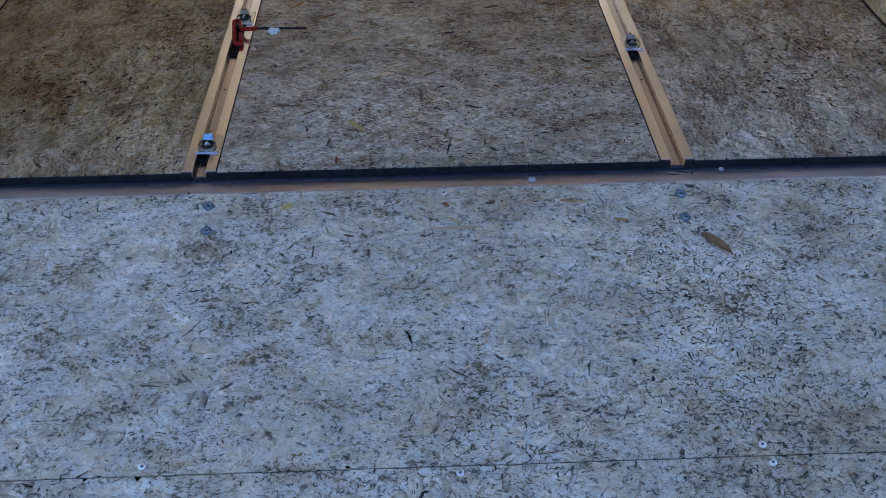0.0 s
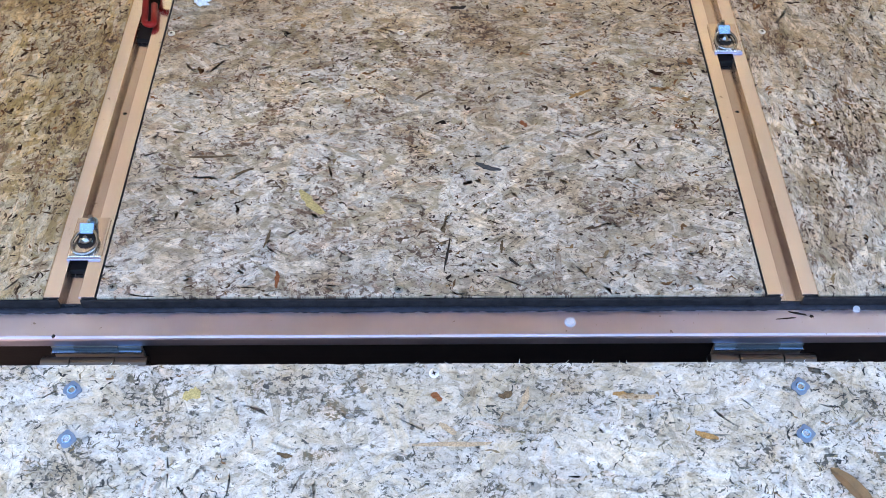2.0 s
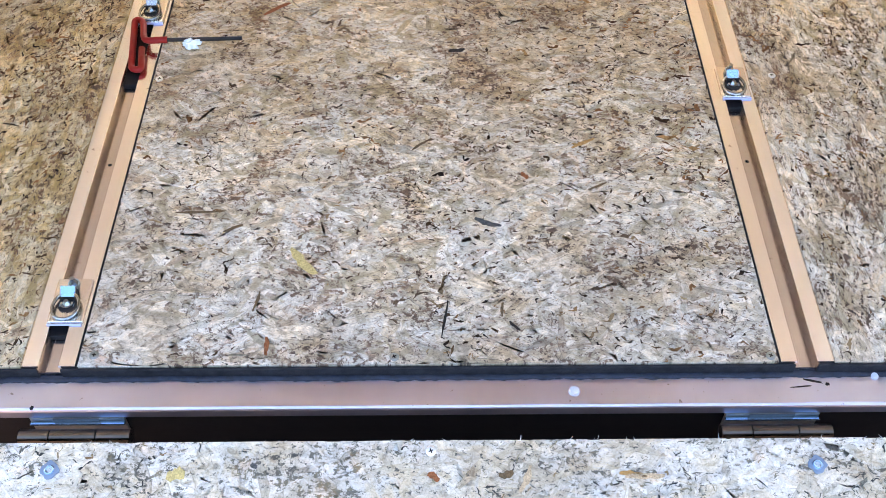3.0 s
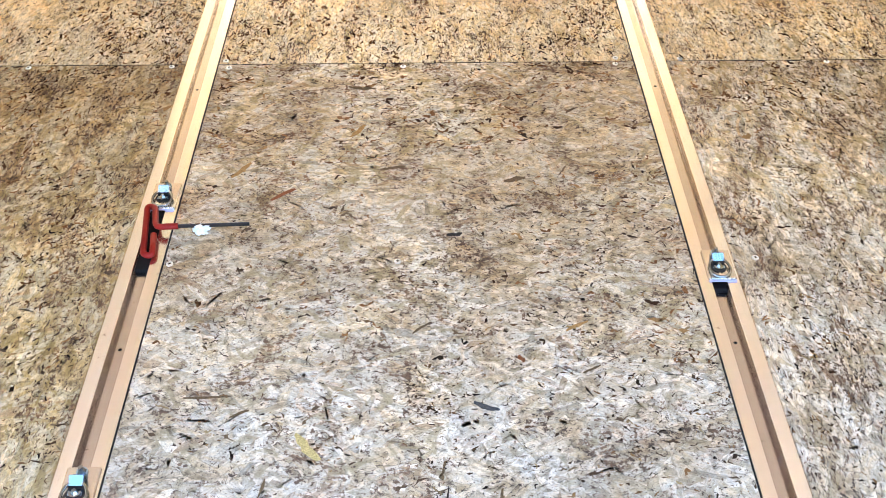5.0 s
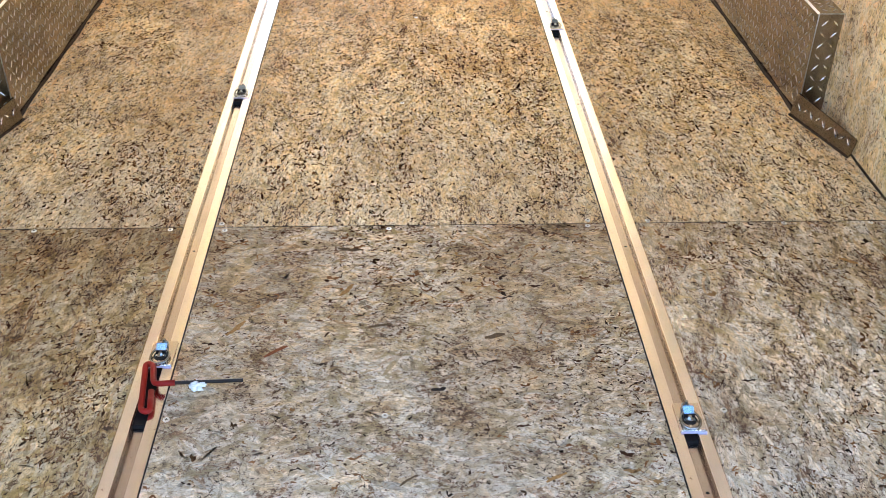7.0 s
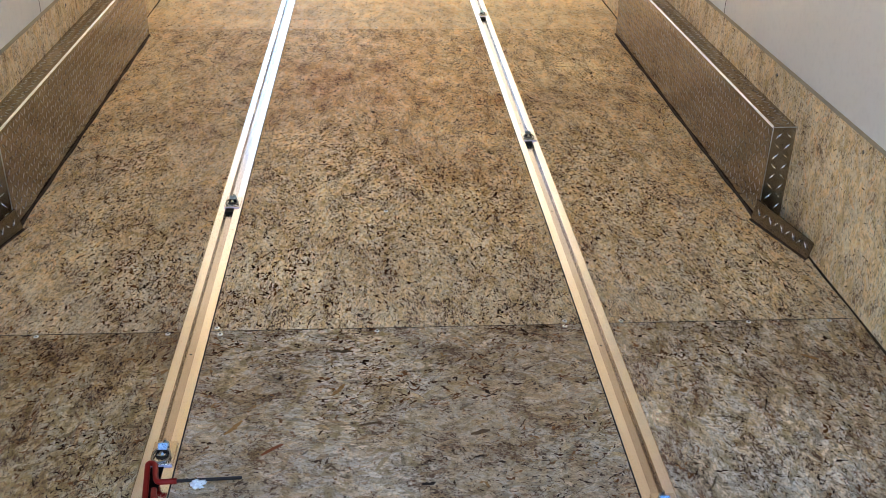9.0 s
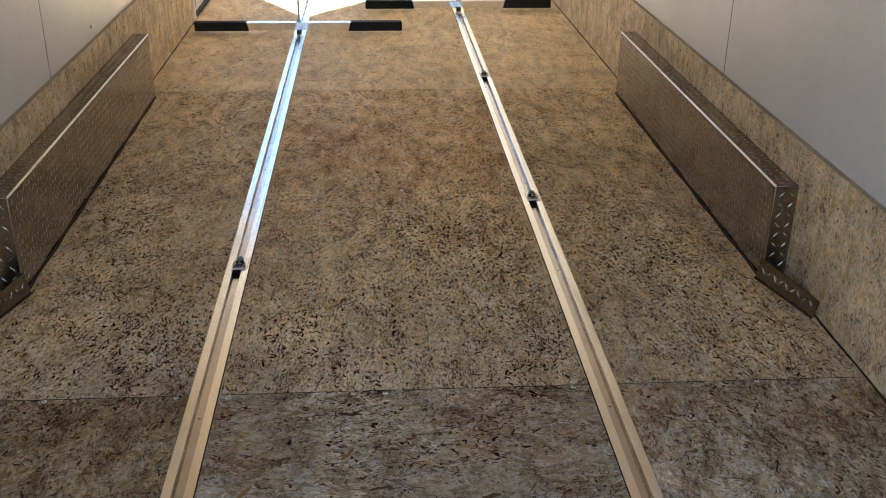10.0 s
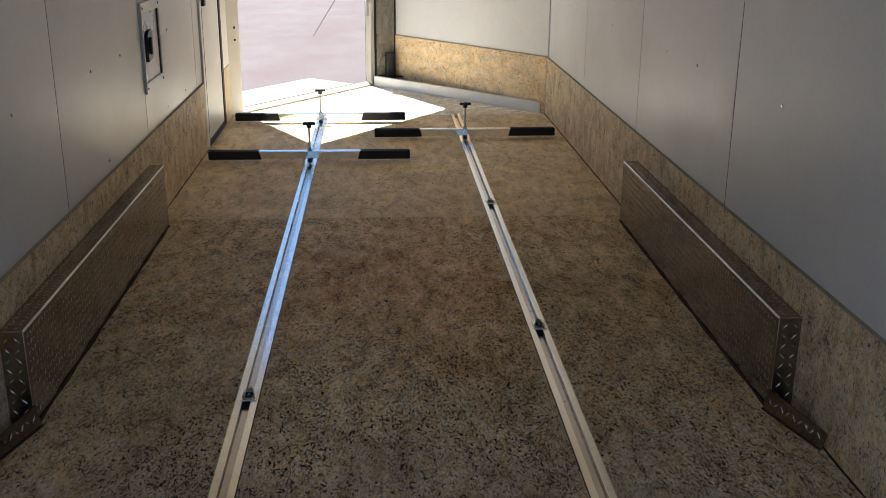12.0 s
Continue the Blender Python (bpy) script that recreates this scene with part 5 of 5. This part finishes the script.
# ---------------------------------------------------------------- ski clamp bars
def clamp_bar():
    c = thing("ski_clamp_bar")
    bm = bmesh.new()
    box(bm, -0.29, 0.29, -0.021, 0.021, 0.022, 0.064, 0.004, segments=2)
    part("tube", bm, RAIL, c, "square aluminium tube")
    for s in (-1, 1):
        bm = bmesh.new()
        a, b = 0.275, 0.55
        prism(bm, [(s * a, 0.0655), (s * (a - 0.012), 0.0185), (s * b, 0.0185), (s * b, 0.0655)], "y", -0.0245, 0.0245)
        bmesh.ops.bevel(bm, geom=bm.edges[:], offset=0.003, segments=2, affect="EDGES")
        part("sleeve", bm, BLACK, c, "black rubber sleeve")
    bm = bmesh.new()
    rod(bm, (0, 0, -0.012), (0, 0, 0.215), 0.0058, 14)
    part("stud", bm, CHANNEL, c, "threaded steel stud")
    bm = bmesh.new()
    rod(bm, (0, 0, 0.0645), (0, 0, 0.068), 0.014, 20)
    rod(bm, (0, 0, 0.068), (0, 0, 0.079), 0.0105, 6)
    part("nut", bm, ZINC, c)
    bm = bmesh.new()
    rod(bm, (0, 0, 0.190), (0, 0, 0.212), 0.012, 16, 0.016)
    bmesh.ops.create_uvsphere(bm, u_segments=16, v_segments=8, radius=0.012, matrix=Matrix.Translation((0, 0, 0.213)))
    box(bm, -0.034, 0.034, -0.009, 0.009, 0.205, 0.221, 0.005, segments=2)
    box(bm, -0.009, 0.009, -0.022, 0.022, 0.205, 0.220, 0.005, segments=2)
    part("knob", bm, PLASTIC, c, "black plastic wing knob")
    bm = bmesh.new()
    box(bm, -0.013, 0.013, -0.030, 0.030, 0.0016, 0.0185, 0.002)
    part("spacer", bm, PLASTIC, c, "black sliding foot")
    return tagged(c, "aluminium ski clamp bar with black sleeves and knob", "clamp bar", "clamp bars across the rails")


bar = clamp_bar()
bar.matrix_basis = pose(RAILS[0] - 0.003, 4.545, 0, 0, 0, -0.3)
copy_thing(bar, pose(RAILS[0] - 0.001, 5.63, 0, 0, 0, 0.4))
copy_thing(bar, pose(RAILS[1], 5.115, 0, 0, 0, 0.6))

# ---------------------------------------------------------------- hatch in the wall
hatch = thing("access_hatch", pose(-W - 0.010, 3.46, 0.560))
hw, hh = 0.352, 0.38
bm = bmesh.new()
for y0, y1, z0, z1 in ((0, hw, 0, 0.045), (0, hw, hh - 0.045, hh), (0, 0.014, 0.045, hh - 0.045), (hw - 0.014, hw, 0.045, hh - 0.045)):
    box(bm, 0, 0.012, y0, y1, z0, z1, 0.002)
part("frame", bm, WHITE, hatch, "white metal hatch frame")
bm = bmesh.new()
box(bm, 0.0005, 0.004, 0.014, hw - 0.014, 0.045, hh - 0.045)
part("door", bm, DARKGLASS, hatch, "grey hatch door")
bm = bmesh.new()
box(bm, 0.0045, 0.0075, hw - 0.034, hw - 0.0145, 0.045, hh - 0.045)
part("gasket", bm, BLACK, hatch, "black gasket")
bm = bmesh.new()
prism(bm, [(0.055, 0.13), (0.135, 0.14), (0.150, 0.165), (0.150, 0.245), (0.125, 0.262), (0.085, 0.258), (0.055, 0.240)], "x", 0.004, 0.018)
box(bm, 0.018, 0.030, 0.075, 0.095, 0.16, 0.235, 0.004)
part("latch", bm, PLASTIC, hatch, "black plastic latch")
for y, z in ((0.02, 0.022), (hw - 0.02, 0.022), (0.02, hh - 0.022), (hw - 0.02, hh - 0.022)):
    bm = bmesh.new()
    rod(bm, (0.0115, y, z), (0.0145, y, z), 0.006, 12, 0.004)
    part("screw", bm, FRAME, hatch)
tagged(hatch, "white framed access hatch with a black latch", "hatch")

# ---------------------------------------------------------------- side door
door = thing("door_1")
tagged(door, "closed white side door with a black gasket", "door", kind="structure")
bm = bmesh.new()
box(bm, -W - 0.055, -W - 0.016, 4.86, 5.88, -0.16, HEIGHT + 0.03)
part("wall_frame", bm, SKIN, door)
bm = bmesh.new()
box(bm, -W - 0.0155, -W - 0.004, 4.934, 5.533, 0.035, 1.88, 0.003)
part("leaf", bm, WHITE, door, "white door leaf")
bm = bmesh.new()
box(bm, -W - 0.0155, -W + 0.002, 4.862, 4.915, 0.002, HEIGHT, 0.002)
part("post", bm, TRIM, door)
bm = bmesh.new()
for y0, y1, z0, z1 in ((5.535, 5.595, 0.004, 1.91), (4.917, 4.932, 0.004, 1.91), (4.932, 5.535, 0.004, 0.033), (4.932, 5.535, 1.882, 1.91)):
    box(bm, -W - 0.0155, -W + 0.0015, y0, y1, z0, z1, 0.003)
part("gasket", bm, BLACK, door, "black rubber gasket")
bm = bmesh.new()
box(bm, -W - 0.0155, -W - 0.002, 5.597, 5.85, 0.352, HEIGHT, 0.002)
part("panel", bm, WHITE, door)
bm = bmesh.new()
box(bm, -W - 0.0155, -W, 5.597, 5.85, 0.0, 0.350, 0.002)
part("kick_board", bm, PALEBOARD, door, "pale board beside the door")
bm = bmesh.new()
box(bm, -W - 0.004, -W + 0.014, 4.955, 5.005, 0.80, 0.95, 0.004)
part("handle", bm, PLASTIC, door, "black latch")
bm = bmesh.new()
box(bm, -W - 0.0155, -W + 0.004, 4.917, 5.595, 1.912, HEIGHT, 0.002)
part("header", bm, TRIM, door)

# ---------------------------------------------------------------- nose, right flank
m, L = along(TIP_R, NOSE_R)
nose = thing("wall_nose", m)
tagged(nose, "tapered nose wall, white above a strand board kick board", "wall", kind="structure")
bm = bmesh.new()
box(bm, -0.02, L + 0.03, 0.017, 0.06, -0.16, HEIGHT + 0.03)
part("frame", bm, SKIN, nose)
bm = bmesh.new()
box(bm, 0.0, L, 0.011, 0.0165, KICK - 0.02, HEIGHT, 0.001)
part("panel", bm, WHITE, nose)
bm = bmesh.new()
box(bm, 0.004, L - 0.002, 0.0, 0.0165, 0.0, KICK, 0.0015)
part("kick_board", bm, S_NOSE, nose, "strand board kick board")
strands("strands", nose, (0.006, L - 0.004, 0.002, KICK - 0.002), S_NOSE, 4000, (0.02, 0.075), (0.006, 0.018), 0.4, 3.1, (0.0002, 0.0008), 81, put=lambda c: np.stack([c[:, 0], -c[:, 2], c[:, 1]], 1), label="golden pressed wood strands")
strands("flecks", nose, (0.006, L - 0.004, 0.002, KICK - 0.002), CHIPS, 420, (0.006, 0.024), (0.002, 0.006), 0.4, 3.1, (0.0008, 0.0012), 82, 3, clump=0.4, put=lambda c: np.stack([c[:, 0], -c[:, 2], c[:, 1]], 1), label="dark bark flecks")
bm = bmesh.new()
box(bm, 0.002, L - 0.002, 0.003, 0.0108, KICK + 0.0005, KICK + 0.008, 0.001)
part("cap_trim", bm, DULLTRIM, nose)
bm = bmesh.new()
pa, pb = Vector((-0.115, 7.110, 0)), Vector((1.028, 5.925, 0))
inv = m.inverted()
pa, pb = inv @ pa, inv @ pb
across = Vector((pb.y - pa.y, pa.x - pb.x, 0)).normalized() * 0.006
if across.y < 0:
    across = -across
for p0, p1, p2, p3 in ((pa, pb, pb + across, pa + across),):
    prism(bm, [(p0.x, p0.y), (p1.x, p1.y), (p2.x, p2.y), (p3.x, p3.y)], "z", 0.0005, 0.073)
    q = across * 4.5
    prism(bm, [(p0.x, p0.y), (p1.x - 0.03, p1.y), (p2.x - 0.03, p2.y + 0.004), (p3.x + q.x, p3.y + q.y)], "z", 0.0735, 0.077)
part("base_angle", bm, TRIM, nose, "white angle strip standing along the floor")

# ---------------------------------------------------------------- nose, open front door on the left flank
m, L = along(NOSE_L, TIP_L)
fd = thing("door_2", m)
tagged(fd, "open front ramp doorway with aluminium jambs", "doorway", kind="structure")
J0, J1 = 0.105, L - 0.02
HEAD = 1.95
bm = bmesh.new()
box(bm, -0.04, J0, 0.0, 0.05, -0.16, HEIGHT, 0.003)
part("jamb", bm, JAMB, fd, "aluminium jamb with bolt heads")
bm = bmesh.new()
box(bm, J1, L + 0.06, 0.0, 0.05, -0.16, HEIGHT + 0.01, 0.003)
part("jamb", bm, JAMB, fd, "aluminium jamb")
bm = bmesh.new()
box(bm, J0, J1, 0.0, 0.05, HEAD, HEIGHT + 0.03, 0.003)
part("header", bm, TRIM, fd)
bm = bmesh.new()
box(bm, J0 - 0.001, J1 + 0.001, -0.012, 0.05, -0.16, 0.012, 0.003)
prism(bm, [(0.0, 0.012), (0.05, 0.012), (0.05, 0.028), (0.042, 0.028)], "x", J0, J1)
part("threshold", bm, TANWOOD, fd, "tan weathered threshold")
bm = bmesh.new()
for z in (0.50, 0.58, 1.1):
    rod(bm, (J0 * 0.55, -0.003, z), (J0 * 0.55, 0.001, z), 0.008, 14)
part("bolt", bm, FRAME, fd)
bm = bmesh.new()
box(bm, J1 - 0.055, J1 - 0.030, -0.012, 0.004, 0.545, 0.80, 0.004)
box(bm, J1 - 0.065, J1 - 0.022, -0.016, -0.002, 0.64, 0.67, 0.004)
part("catch", bm, CHANNEL, fd, "grey hanging door catch")
# lowered flap outside
bm = bmesh.new()
prism(bm, [(0.062, 0.030), (0.50, 0.034), (0.50, 0.006), (0.062, 0.004)], "x", J0 + 0.05, J1 - 0.16)
part("flap", bm, TANWOOD, fd, "strand board edge of the lowered front ramp")

# post and winch gear at the tip
post = thing("nose_post")
tagged(post, "dark nose post behind the front doorway", "post", kind="structure")
m, L = along(TIP_L, TIP_R)
post.matrix_basis = m
bm = bmesh.new()
box(bm, -0.03, L + 0.03, 0.014, 0.075, -0.1, HEIGHT + 0.01, 0.004)
part("post_face", bm, FRAME, post)
bm = bmesh.new()
rows = []
for i in range(40):
    z = 0.08 + i * 0.035
    rows.append([(x, -0.002 - 0.016 * abs(noise.noise(Vector((x * 22, z * 9, 0)))) - 0.006 * abs(noise.noise(Vector((x * 60, z * 40, 3)))), z) for x in np.linspace(0.035, 0.185, 9)])
grid = [[bm.verts.new(p) for p in r] for r in rows]
back = [[bm.verts.new((p[0], p[1] + 0.003, p[2])) for p in r] for r in rows]
for g in (grid, back):
    for a, b in zip(g, g[1:]):
        for q in range(8):
            bm.faces.new((a[q], a[q + 1], b[q + 1], b[q]))
part("plastic_wrap", bm, WRAP, post, "shiny crumpled clear wrap")
jack = thing("junction_box", m @ pose(0.128, -0.045, 0.0))
bm = bmesh.new()
box(bm, -0.030, 0.030, -0.028, 0.026, 0.07, 0.26, 0.006, segments=2)
part("case", bm, PLASTIC, jack)
bm = bmesh.new()
box(bm, -0.034, 0.034, -0.032, 0.028, 0.225, 0.245, 0.003)
part("collar", bm, PLASTIC, jack)
bm = bmesh.new()
box(bm, -0.045, 0.16, -0.06, 0.025, 0.066, 0.0705, 0.002)
part("bracket", bm, FRAME, jack)
bm = bmesh.new()
box(bm, -0.015, 0.015, -0.015, 0.015, 0.001, 0.068, 0.003)
part("stem", bm, FRAME, jack)
tagged(jack, "black plastic box on a bracket at the nose", "junction box")
